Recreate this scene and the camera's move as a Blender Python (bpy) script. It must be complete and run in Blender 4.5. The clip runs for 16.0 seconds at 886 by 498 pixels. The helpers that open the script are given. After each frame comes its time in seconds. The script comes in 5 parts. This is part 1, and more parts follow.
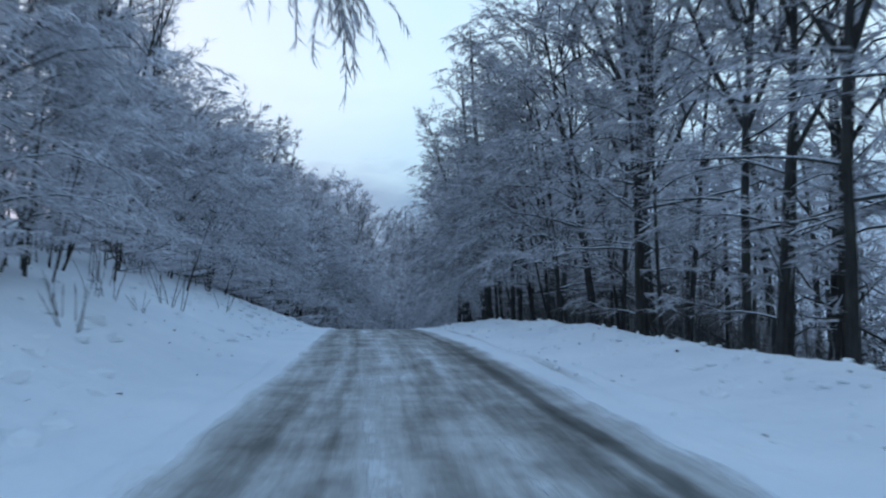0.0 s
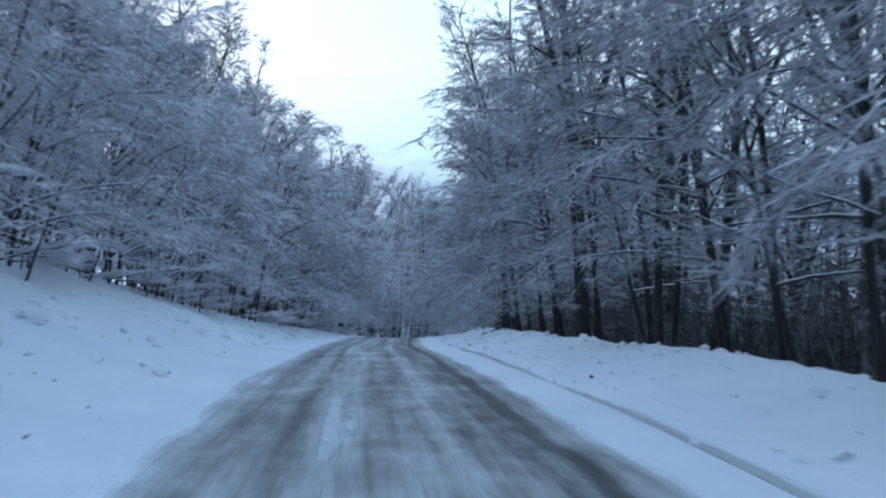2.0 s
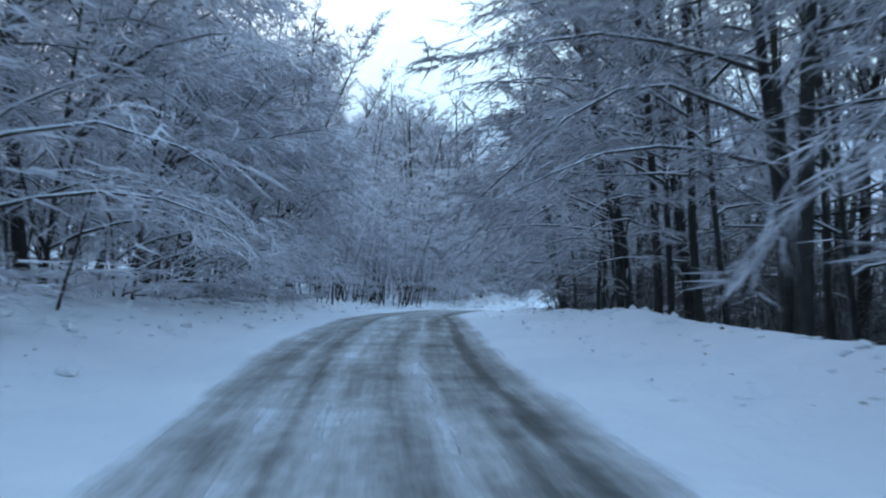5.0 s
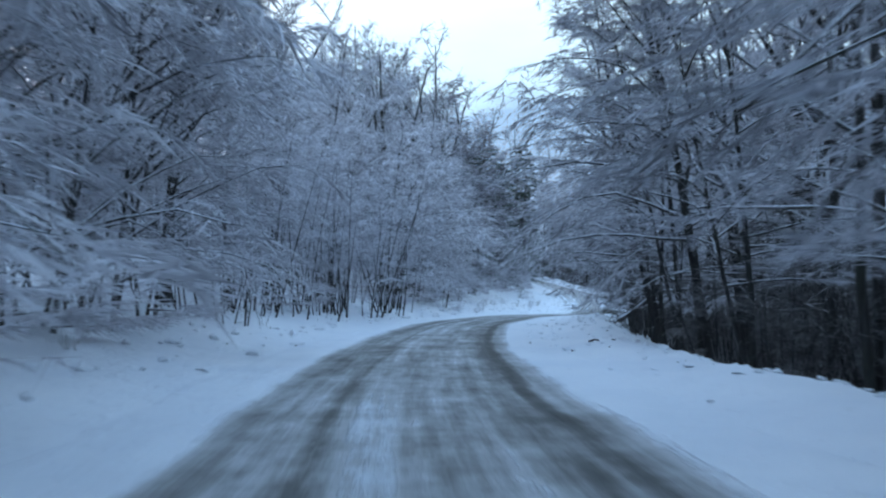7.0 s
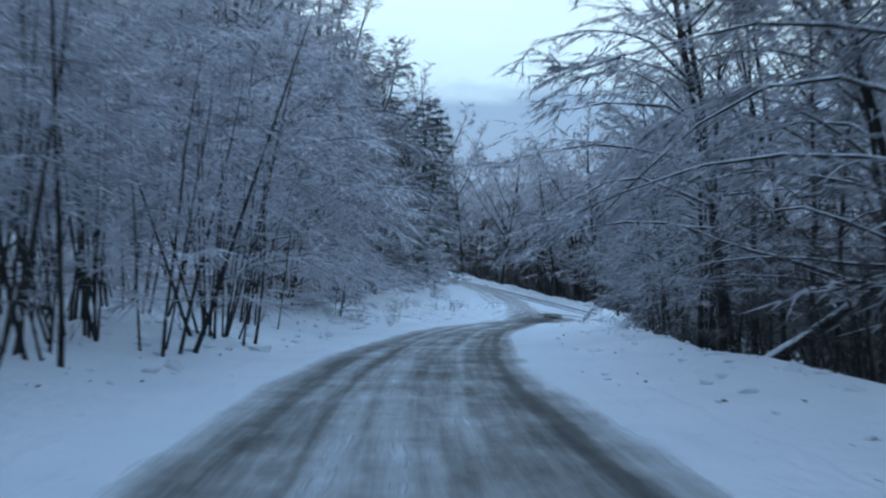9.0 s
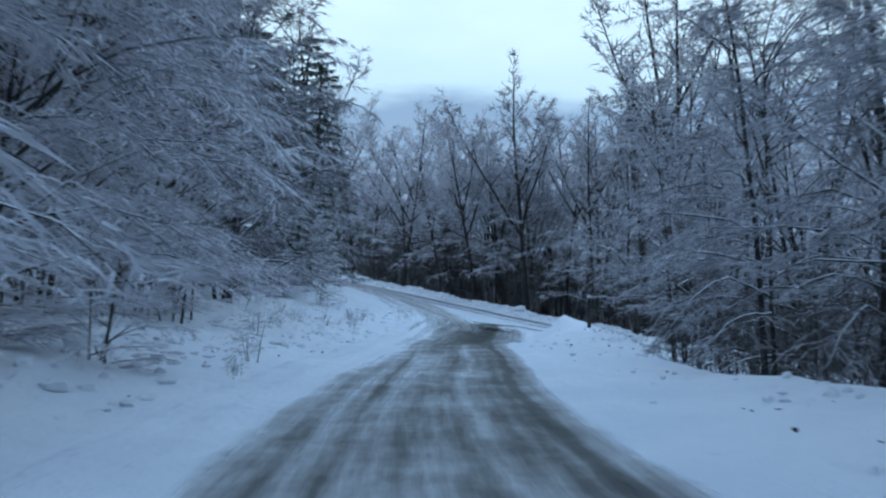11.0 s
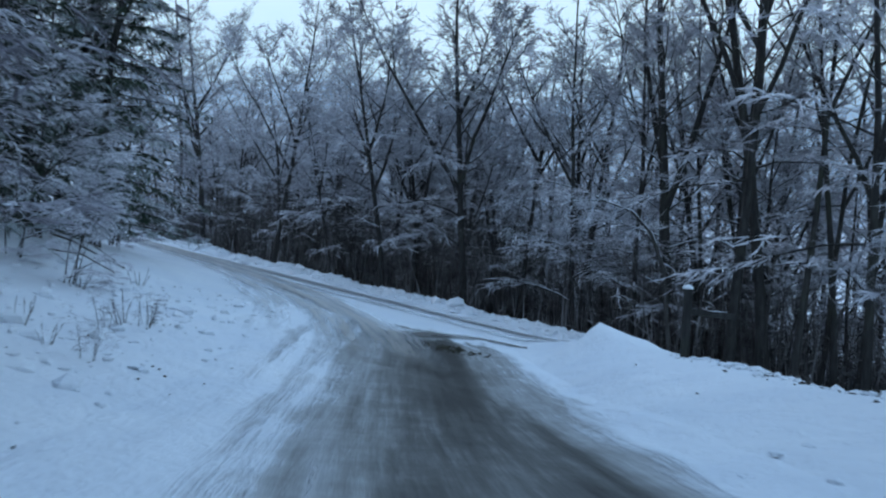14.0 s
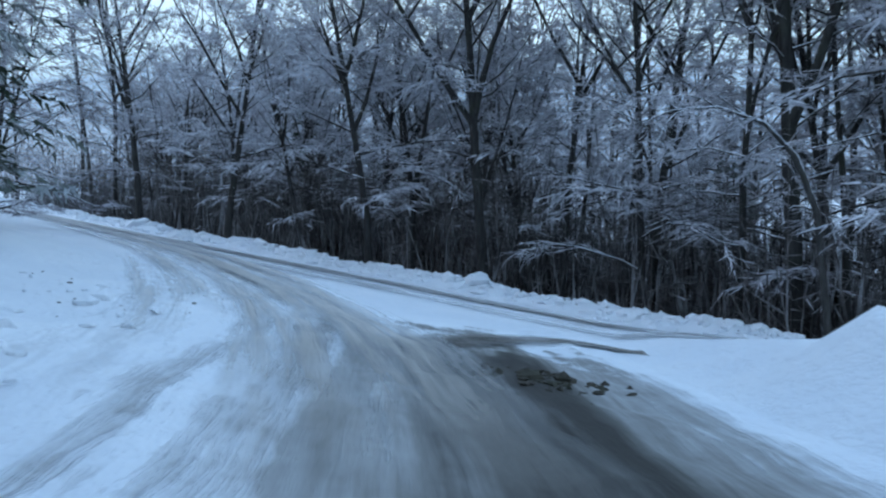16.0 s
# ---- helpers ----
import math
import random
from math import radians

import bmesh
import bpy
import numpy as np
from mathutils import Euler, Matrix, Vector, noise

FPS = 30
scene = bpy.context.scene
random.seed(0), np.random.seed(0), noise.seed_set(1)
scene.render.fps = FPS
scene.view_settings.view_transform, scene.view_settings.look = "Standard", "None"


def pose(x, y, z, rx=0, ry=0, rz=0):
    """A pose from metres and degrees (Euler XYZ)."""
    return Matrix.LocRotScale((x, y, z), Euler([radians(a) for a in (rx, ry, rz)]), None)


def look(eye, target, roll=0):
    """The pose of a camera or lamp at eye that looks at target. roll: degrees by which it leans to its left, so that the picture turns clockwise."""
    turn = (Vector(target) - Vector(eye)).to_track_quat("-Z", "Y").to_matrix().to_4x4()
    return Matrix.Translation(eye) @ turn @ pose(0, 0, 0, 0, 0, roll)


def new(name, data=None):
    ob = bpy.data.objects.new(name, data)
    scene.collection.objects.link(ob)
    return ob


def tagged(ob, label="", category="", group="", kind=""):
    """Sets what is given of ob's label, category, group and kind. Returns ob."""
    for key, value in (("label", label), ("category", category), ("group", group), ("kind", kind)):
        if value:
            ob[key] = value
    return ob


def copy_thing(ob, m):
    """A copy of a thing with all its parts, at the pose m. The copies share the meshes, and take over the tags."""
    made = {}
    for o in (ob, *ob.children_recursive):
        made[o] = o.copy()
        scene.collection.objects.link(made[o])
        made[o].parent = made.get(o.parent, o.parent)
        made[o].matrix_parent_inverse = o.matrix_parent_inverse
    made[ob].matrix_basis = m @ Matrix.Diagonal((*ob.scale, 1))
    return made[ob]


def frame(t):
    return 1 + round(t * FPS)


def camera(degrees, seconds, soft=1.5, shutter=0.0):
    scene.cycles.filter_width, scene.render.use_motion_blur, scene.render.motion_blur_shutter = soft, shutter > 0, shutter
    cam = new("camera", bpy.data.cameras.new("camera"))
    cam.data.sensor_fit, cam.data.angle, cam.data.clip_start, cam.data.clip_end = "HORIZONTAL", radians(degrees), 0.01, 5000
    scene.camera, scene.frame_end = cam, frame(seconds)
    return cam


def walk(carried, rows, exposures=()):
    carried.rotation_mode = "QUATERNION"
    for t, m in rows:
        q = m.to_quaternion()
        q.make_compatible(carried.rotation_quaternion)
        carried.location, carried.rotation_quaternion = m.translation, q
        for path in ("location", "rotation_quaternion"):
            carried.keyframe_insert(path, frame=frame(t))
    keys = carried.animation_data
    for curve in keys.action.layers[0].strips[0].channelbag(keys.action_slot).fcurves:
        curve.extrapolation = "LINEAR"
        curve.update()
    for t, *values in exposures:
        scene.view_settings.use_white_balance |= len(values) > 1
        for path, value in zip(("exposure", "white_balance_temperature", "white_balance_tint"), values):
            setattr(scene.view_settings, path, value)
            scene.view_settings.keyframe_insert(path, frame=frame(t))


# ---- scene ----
cam = camera(52.3, 16.0, soft=2.2, shutter=0.36)

EXPOSURES = [(0.0, -0.29), (0.8, -0.15), (1.5, 0.0), (2.5, 0.10), (4.2, 0.33), (7.0, 0.32), (8.0, 0.13), (8.5, 0.0), (9.5, -0.10), (11.5, -0.20), (12.3, -0.29), (14.5, -0.14), (16.0, 0.10)]
PATH = [
    (0.0, pose(3.931, -0.086, -0.681, 93.12, -0.00, 2.21)),
    (0.5, pose(3.276, 6.338, -0.620, 92.72, -0.60, 2.27)),
    (1.0, pose(2.555, 12.994, -0.604, 91.82, -0.83, 2.56)),
    (1.5, pose(1.792, 19.240, -0.552, 91.82, -0.73, 2.57)),
    (2.0, pose(1.028, 25.486, -0.501, 92.12, -0.30, 2.30)),
    (2.5, pose(0.216, 31.500, -0.519, 92.32, -0.08, 1.71)),
    (3.0, pose(-0.606, 37.753, -0.641, 91.72, -0.15, 1.20)),
    (3.5, pose(-1.428, 44.013, -0.880, 90.52, -0.44, 1.09)),
    (4.0, pose(-2.118, 49.864, -1.024, 89.42, -1.14, 0.95)),
    (4.5, pose(-2.677, 55.320, -1.248, 88.92, -0.72, 0.67)),
    (7.0, pose(-4.798, 85.292, -2.770, 88.04, 0.08, -1.93)),
    (7.5, pose(-5.017, 91.736, -3.251, 88.24, 0.61, -3.45)),
    (8.0, pose(-5.053, 98.352, -3.831, 88.34, 0.63, -5.65)),
    (8.5, pose(-4.891, 104.455, -4.331, 88.15, -0.64, -7.70)),
    (9.0, pose(-4.526, 110.283, -4.851, 87.95, -0.52, -9.61)),
    (11.5, pose(-0.698, 135.286, -7.005, 88.20, -0.43, -18.89)),
    (12.0, pose(0.296, 139.542, -7.401, 88.00, -1.17, -20.36)),
    (12.5, pose(1.499, 143.965, -7.804, 88.00, -1.52, -21.75)),
    (13.0, pose(2.773, 148.363, -8.244, 87.51, -2.16, -23.13)),
    (13.5, pose(3.993, 152.118, -8.627, 87.31, -3.30, -24.20)),
    (14.0, pose(5.262, 155.665, -8.967, 87.71, -2.71, -24.82)),
    (14.5, pose(6.382, 158.871, -9.296, 87.71, -1.62, -25.05)),
    (15.0, pose(7.617, 162.194, -9.667, 87.42, -1.03, -25.47)),
    (15.5, pose(8.680, 165.108, -9.986, 86.82, -0.55, -25.99)),
    (16.0, pose(9.743, 168.020, -10.343, 86.42, -0.36, -26.19)),
]
walk(cam, PATH, EXPOSURES)

# ---- world, sun ----
SUN_EL, SUN_AZ = radians(14), radians(48)          # low winter sun behind cloud, ahead and to the left
world = bpy.data.worlds.new("winter_sky")
scene.world = world
world.use_nodes = True
nt = world.node_tree
nt.nodes.clear()
out = nt.nodes.new("ShaderNodeOutputWorld")
bg = nt.nodes.new("ShaderNodeBackground")
sky = nt.nodes.new("ShaderNodeTexSky")
sky.sky_type = "NISHITA"
sky.sun_disc = False
sky.sun_elevation = SUN_EL
sky.sun_rotation = -SUN_AZ
tc = nt.nodes.new("ShaderNodeTexCoord")
sep = nt.nodes.new("ShaderNodeSeparateXYZ")
mp = nt.nodes.new("ShaderNodeMapping")
mp.inputs["Scale"].default_value = (2.2, 2.2, 7.0)
cn = nt.nodes.new("ShaderNodeTexNoise")
cn.inputs["Scale"].default_value = 1.6
cn.inputs["Detail"].default_value = 6.0
cn.inputs["Roughness"].default_value = 0.55
wob = nt.nodes.new("ShaderNodeMath")
wob.operation = "MULTIPLY_ADD"
wob.inputs[1].default_value = 0.16
ramp = nt.nodes.new("ShaderNodeValToRGB")
cr = ramp.color_ramp
cr.elements[0].position, cr.elements[0].color = 0.0, (0.24, 0.40, 0.69, 1)
cr.elements[1].position, cr.elements[1].color = 1.0, (0.49, 0.86, 1.40, 1)
for p, c in ((0.20, (0.33, 0.54, 0.84, 1)), (0.235, (0.72, 1.06, 1.34, 1)), (0.33, (0.95, 1.28, 1.53, 1)), (0.6, (0.76, 1.14, 1.62, 1))):
    e = cr.elements.new(p)
    e.color = c
scl = nt.nodes.new("ShaderNodeVectorMath")
scl.operation = "SCALE"
scl.inputs["Scale"].default_value = 0.10
mix = nt.nodes.new("ShaderNodeMix")
mix.data_type = "RGBA"
mix.inputs["Factor"].default_value = 0.88
lk = nt.links.new
lk(tc.outputs["Generated"], sep.inputs[0])
lk(tc.outputs["Generated"], mp.inputs[0])
lk(mp.outputs[0], cn.inputs["Vector"])
lk(cn.outputs[0], wob.inputs[0])
lk(sep.outputs["Z"], wob.inputs[2])
lk(wob.outputs[0], ramp.inputs[0])
lk(sky.outputs[0], scl.inputs[0])
lk(scl.outputs[0], mix.inputs["A"])
lk(ramp.outputs[0], mix.inputs["B"])
# rosy glow where the sun stands behind the cloud
toward = nt.nodes.new("ShaderNodeVectorMath")
toward.operation = "DOT_PRODUCT"
toward.inputs[1].default_value = (-math.sin(SUN_AZ) * math.cos(SUN_EL), math.cos(SUN_AZ) * math.cos(SUN_EL), math.sin(SUN_EL))
glow = nt.nodes.new("ShaderNodeMapRange")
glow.inputs["From Min"].default_value, glow.inputs["From Max"].default_value = 0.72, 1.0
glow.inputs["To Max"].default_value = 0.5
warm = nt.nodes.new("ShaderNodeMix")
warm.data_type = "RGBA"
warm.inputs["B"].default_value = (1.45, 1.22, 1.40, 1)
lk(tc.outputs["Generated"], toward.inputs[0])
lk(toward.outputs["Value"], glow.inputs["Value"])
lk(glow.outputs["Result"], warm.inputs["Factor"])
lk(mix.outputs["Result"], warm.inputs["A"])
lk(warm.outputs["Result"], bg.inputs["Color"])
bg.inputs["Strength"].default_value = 1.0
lk(bg.outputs[0], out.inputs[0])

sun = new("sun", bpy.data.lights.new("sun", "SUN"))
sun.data.energy, sun.data.angle, sun.data.color = 0.28, radians(30), (1.0, 0.86, 0.86)
sun.matrix_world = look((math.sin(-SUN_AZ) * 50, math.cos(SUN_AZ) * 50, math.tan(SUN_EL) * 50 + 5), (0, 0, 5))


# ---- materials ----
def material(name):
    m = bpy.data.materials.new(name)
    m.use_nodes = True
    t = m.node_tree
    return m, t, t.nodes["Principled BSDF"]


def node(t, kind, **inputs):
    n = t.nodes.new(kind)
    for k, v in inputs.items():
        n.inputs[k.replace("_", " ")].default_value = v
    return n


def noise_node(t, scale, detail=4.0, rough=0.6, vec=None):
    n = node(t, "ShaderNodeTexNoise", Scale=scale, Detail=detail, Roughness=rough)
    if vec is not None:
        t.links.new(vec, n.inputs["Vector"])
    return n


def ramp_node(t, fac, stops):
    r = t.nodes.new("ShaderNodeValToRGB")
    c = r.color_ramp
    c.elements[0].position, c.elements[0].color = stops[0][0], (*stops[0][1], 1)
    c.elements[1].position, c.elements[1].color = stops[-1][0], (*stops[-1][1], 1)
    for p, col in stops[1:-1]:
        c.elements.new(p).color = (*col, 1)
    t.links.new(fac, r.inputs[0])
    return r


def mix_node(t, fac, a, b):
    m = t.nodes.new("ShaderNodeMix")
    m.data_type = "RGBA"
    for key, v in (("Factor", fac), ("A", a), ("B", b)):
        if isinstance(v, bpy.types.NodeSocket):
            t.links.new(v, m.inputs[key])
        else:
            m.inputs[key].default_value = v if key == "Factor" else (*v, 1)
    return m.outputs["Result"]


def math_node(t, op, a, b=0.0, c=0.0):
    m = t.nodes.new("ShaderNodeMath")
    m.operation = op
    for i, v in enumerate((a, b, c)):
        if isinstance(v, bpy.types.NodeSocket):
            t.links.new(v, m.inputs[i])
        else:
            m.inputs[i].default_value = v
    return m.outputs[0]


def bump(t, bsdf, height, strength, dist):
    b = node(t, "ShaderNodeBump", Strength=strength, Distance=dist)
    t.links.new(height, b.inputs["Height"])
    t.links.new(b.outputs[0], bsdf.inputs["Normal"])


def snow_look(t):
    """The colour and the relief of old snow, by its place in the world."""
    pos = t.nodes.new("ShaderNodeNewGeometry").outputs["Position"]
    big = noise_node(t, 0.35, 4, 0.6, pos)
    spots = noise_node(t, 2.2, 5, 0.7, pos)
    base = ramp_node(t, big.outputs[0], [(0.3, (0.80, 0.84, 0.89)), (0.7, (0.90, 0.925, 0.95))])
    grit = ramp_node(t, spots.outputs[0], [(0.655, (0, 0, 0)), (0.77, (1, 1, 1))])
    col = mix_node(t, math_node(t, "MULTIPLY", grit.outputs[0], 0.4), base.outputs[0], (0.42, 0.40, 0.38))
    h = math_node(t, "MULTIPLY_ADD", noise_node(t, 1.4, 4, 0.6, pos).outputs[0], 3.0, noise_node(t, 9.0, 6, 0.65, pos).outputs[0])
    return col, h


def snow_material():
    m, t, b = material("snow")
    col, h = snow_look(t)
    t.links.new(col, b.inputs["Base Color"])
    b.inputs["Roughness"].default_value = 0.8
    bump(t, b, h, 0.8, 0.07)
    return m


def road_material(name="slushy_road"):
    """Ploughed asphalt: packed snow between darker, wet wheel tracks, drawn along the road's own lengthwise coordinate."""
    m, t, b = material(name)
    uv = t.nodes.new("ShaderNodeUVMap")
    uv.uv_map = "road"
    sp = t.nodes.new("ShaderNodeSeparateXYZ")
    t.links.new(uv.outputs[0], sp.inputs[0])
    u, v = sp.outputs[0], sp.outputs[1]

    def stretched(su, sv, detail, rough):
        c = t.nodes.new("ShaderNodeMapping")
        c.inputs["Scale"].default_value = (su, sv, 1)
        t.links.new(uv.outputs[0], c.inputs[0])
        return noise_node(t, 1.0, detail, rough, c.outputs[0]).outputs[0]

    wander = math_node(t, "MULTIPLY_ADD", stretched(0.2, 0.07, 3, 0.5), 0.6, -0.30)
    uu = math_node(t, "ADD", u, wander)
    # the ploughed width varies along the way: half of it, in metres
    half = ramp_node(t, math_node(t, "MULTIPLY", v, 0.004), [(0.22, (2.14,) * 3), (0.34, (1.9,) * 3), (0.42, (1.78,) * 3), (0.50, (1.92,) * 3), (0.61, (2.0,) * 3), (0.70, (1.95,) * 3), (0.80, (1.8,) * 3), (0.86, (1.9,) * 3), (0.90, (2.3,) * 3), (0.96, (2.3,) * 3)]).outputs[0]
    ragged = math_node(t, "MULTIPLY_ADD", stretched(0.9, 0.5, 4, 0.6), 0.26, -0.13)
    # across the road: 0.5 is its middle, 0.25 and 0.75 its ploughed edges
    across = math_node(t, "MULTIPLY_ADD", math_node(t, "DIVIDE", math_node(t, "ADD", uu, ragged), half), 0.25, 0.5)
    tracks = ramp_node(t, across, [(p, (c,) * 3) for p, c in (
        (0.0, 1.7), (0.195, 1.45), (0.225, 1.0), (0.25, 0.66), (0.28, 0.46), (0.32, 0.42), (0.345, 0.58), (0.37, 0.48), (0.385, 0.32), (0.40, 0.54), (0.43, 0.64), (0.47, 0.61),
        (0.50, 0.52), (0.53, 0.42), (0.555, 0.48), (0.58, 0.70), (0.605, 0.46), (0.64, 0.36), (0.672, 0.38), (0.686, 0.12), (0.698, 0.14), (0.712, 0.50), (0.735, 0.56), (0.765, 0.95), (0.80, 1.5))])
    streak = stretched(2.4, 0.09, 5, 0.55)
    fine = stretched(7.5, 0.6, 5, 0.65)
    blot = stretched(0.9, 0.6, 6, 0.68)
    s = math_node(t, "ADD", math_node(t, "MULTIPLY_ADD", streak, 1.0, -0.49), math_node(t, "MULTIPLY_ADD", fine, 0.5, -0.23))
    s = math_node(t, "ADD", s, math_node(t, "MULTIPLY_ADD", blot, 1.0, -0.48))
    calm = ramp_node(t, across, [(0.18, (0.15,) * 3), (0.30, (1, 1, 1)), (0.68, (1, 1, 1)), (0.82, (0.25,) * 3)]).outputs[0]
    cover = math_node(t, "ADD", tracks.outputs[0], math_node(t, "MULTIPLY", s, calm))
    # thinner snow on the lower stretch
    cover = math_node(t, "SUBTRACT", cover, math_node(t, "MULTIPLY", ramp_node(t, math_node(t, "MULTIPLY", v, 0.004), [(0.52, (0, 0, 0)), (0.76, (1, 1, 1))]).outputs[0], math_node(t, "MULTIPLY", calm, 0.06)))
    # turning cars have packed snow over the left half before the junction
    packed = math_node(t, "MULTIPLY", ramp_node(t, math_node(t, "MULTIPLY_ADD", v, 0.02, -3.9), [(0.0, (0, 0, 0)), (0.42, (1, 1, 1))]).outputs[0],
                       ramp_node(t, across, [(0.29, (1, 1, 1)), (0.42, (0, 0, 0))]).outputs[0])
    cover = math_node(t, "ADD", cover, math_node(t, "MULTIPLY", packed, 0.8))
    tyres = ramp_node(t, across, [(0.09, (0, 0, 0)), (0.135, (0.4,) * 3), (0.165, (0.1,) * 3), (0.205, (0.4,) * 3), (0.235, (0.15,) * 3), (0.29, (0.45,) * 3), (0.33, (0.2,) * 3), (0.40, (0, 0, 0))]).outputs[0]
    tyres = math_node(t, "MULTIPLY", tyres, ramp_node(t, math_node(t, "MULTIPLY_ADD", v, 0.02, -3.9), [(0.1, (0, 0, 0)), (0.45, (1, 1, 1))]).outputs[0])
    cover = math_node(t, "SUBTRACT", math_node(t, "MINIMUM", cover, 1.35), math_node(t, "MULTIPLY", tyres, math_node(t, "MULTIPLY_ADD", blot, 1.1, math_node(t, "MULTIPLY_ADD", fine, 0.8, -0.40))))
    # a rut in the verge beside the first stretch, its shade painted darker
    rut = math_node(t, "MULTIPLY", ramp_node(t, math_node(t, "MULTIPLY_ADD", u, 0.125, 0.5), [(0.805, (0, 0, 0)), (0.838, (1, 1, 1)), (0.850, (1, 1, 1)), (0.885, (0, 0, 0))]).outputs[0],
                    ramp_node(t, math_node(t, "MULTIPLY", v, 0.005), [(0.30, (0, 0, 0)), (0.36, (1, 1, 1)), (0.60, (1, 1, 1)), (0.66, (0, 0, 0))]).outputs[0])
    cover = math_node(t, "SUBTRACT", cover, math_node(t, "MULTIPLY", rut, math_node(t, "MULTIPLY_ADD", streak, 1.3, -0.10)))
    # a darker line along the rut in the left verge
    rut = math_node(t, "MULTIPLY", ramp_node(t, math_node(t, "MULTIPLY_ADD", u, 0.125, 0.5), [(0.160, (0, 0, 0)), (0.177, (1, 1, 1)), (0.186, (1, 1, 1)), (0.205, (0, 0, 0))]).outputs[0],
                    ramp_node(t, math_node(t, "MULTIPLY", v, 0.005), [(0.37, (1, 1, 1)), (0.43, (0, 0, 0))]).outputs[0])
    cover = math_node(t, "SUBTRACT", cover, math_node(t, "MULTIPLY", rut, math_node(t, "MULTIPLY_ADD", streak, 1.1, -0.18)))
    late = math_node(t, "MULTIPLY_ADD", math_node(t, "MULTIPLY_ADD", blot, 16.0, math_node(t, "ADD", v, -8.0)), 1 / 40.0, -5.2)
    # the last metres before the junction are scraped bare and wet
    bare = math_node(t, "MULTIPLY", ramp_node(t, late, [(0.20, (0, 0, 0)), (0.48, (1, 1, 1)), (0.79, (1, 1, 1)), (0.88, (0.2, 0.2, 0.2))]).outputs[0],
                     ramp_node(t, across, [(0.355, (0, 0, 0)), (0.46, (1, 1, 1)), (0.68, (1, 1, 1)), (0.76, (0, 0, 0))]).outputs[0])
    marks = math_node(t, "ADD", math_node(t, "MULTIPLY_ADD", stretched(3.4, 0.10, 6, 0.62), 2.2, -1.10), math_node(t, "MULTIPLY_ADD", stretched(1.1, 0.8, 6, 0.7), 1.2, -0.62))
    marks = math_node(t, "ADD", marks, math_node(t, "MULTIPLY_ADD", stretched(8.0, 0.7, 5, 0.7), 0.9, -0.45))
    cover = math_node(t, "ADD", math_node(t, "SUBTRACT", cover, math_node(t, "MULTIPLY", bare, 0.22)), math_node(t, "MULTIPLY", bare, marks))
    # at the junction turning cars have spread the tracks: light, streaked snow on the left, a wet wedge, a brown margin
    ends = ramp_node(t, math_node(t, "MULTIPLY_ADD", math_node(t, "ADD", uu, ragged), 0.125, 0.5), [(0.5 + 0.125 * p, (c,) * 3) for p, c in (
        (-3.3, 1.4), (-2.75, 1.05), (-2.45, 0.88), (-2.15, 1.05), (-1.75, 0.82), (-1.5, 0.92), (-1.2, 0.62), (-0.95, 0.72), (-0.5, 0.48), (-0.1, 0.26), (0.4, 0.10), (0.95, -0.02), (1.3, 0.18), (1.55, 0.55), (2.1, 0.64), (2.6, 0.74), (3.0, 0.98), (3.4, 1.4))]).outputs[0]
    ends = math_node(t, "ADD", ends, math_node(t, "MULTIPLY_ADD", marks, 0.35, math_node(t, "MULTIPLY", s, 0.45)))
    reach = ramp_node(t, math_node(t, "MULTIPLY", v, 0.004), [(0.855, (0, 0, 0)), (0.915, (1, 1, 1))]).outputs[0]
    cover = math_node(t, "MULTIPLY_ADD", reach, math_node(t, "SUBTRACT", ends, cover), cover)
    cover = math_node(t, "ADD", cover, math_node(t, "MULTIPLY", ramp_node(t, late, [(0.75, (0, 0, 0)), (0.91, (1, 1, 1))]).outputs[0], 1.2))
    col = ramp_node(t, cover, [(0.05, (0.042, 0.041, 0.039)), (0.28, (0.145, 0.142, 0.134)), (0.5, (0.315, 0.312, 0.302)), (0.75, (0.55, 0.555, 0.56)), (0.98, (0.80, 0.84, 0.88))])
    muddy = ramp_node(t, late, [(0.10, (0, 0, 0)), (0.5, (1, 1, 1))]).outputs[0]
    brown = mix_node(t, math_node(t, "MULTIPLY", muddy, 0.28), col.outputs[0], (0.050, 0.040, 0.030))
    snow, relief = snow_look(t)
    white = ramp_node(t, cover, [(0.72, (0, 0, 0)), (0.98, (1, 1, 1))]).outputs[0]
    t.links.new(mix_node(t, white, brown, snow), b.inputs["Base Color"])
    b.inputs["Specular IOR Level"].default_value = 0.15
    rough = ramp_node(t, cover, [(0.1, (0.55,) * 3), (0.6, (0.85,) * 3)])
    t.links.new(rough.outputs[0], b.inputs["Roughness"])
    bump(t, b, math_node(t, "MULTIPLY_ADD", relief, white, math_node(t, "MULTIPLY_ADD", fine, 0.4, math_node(t, "MINIMUM", cover, 1.0))), 0.8, 0.06)
    return m


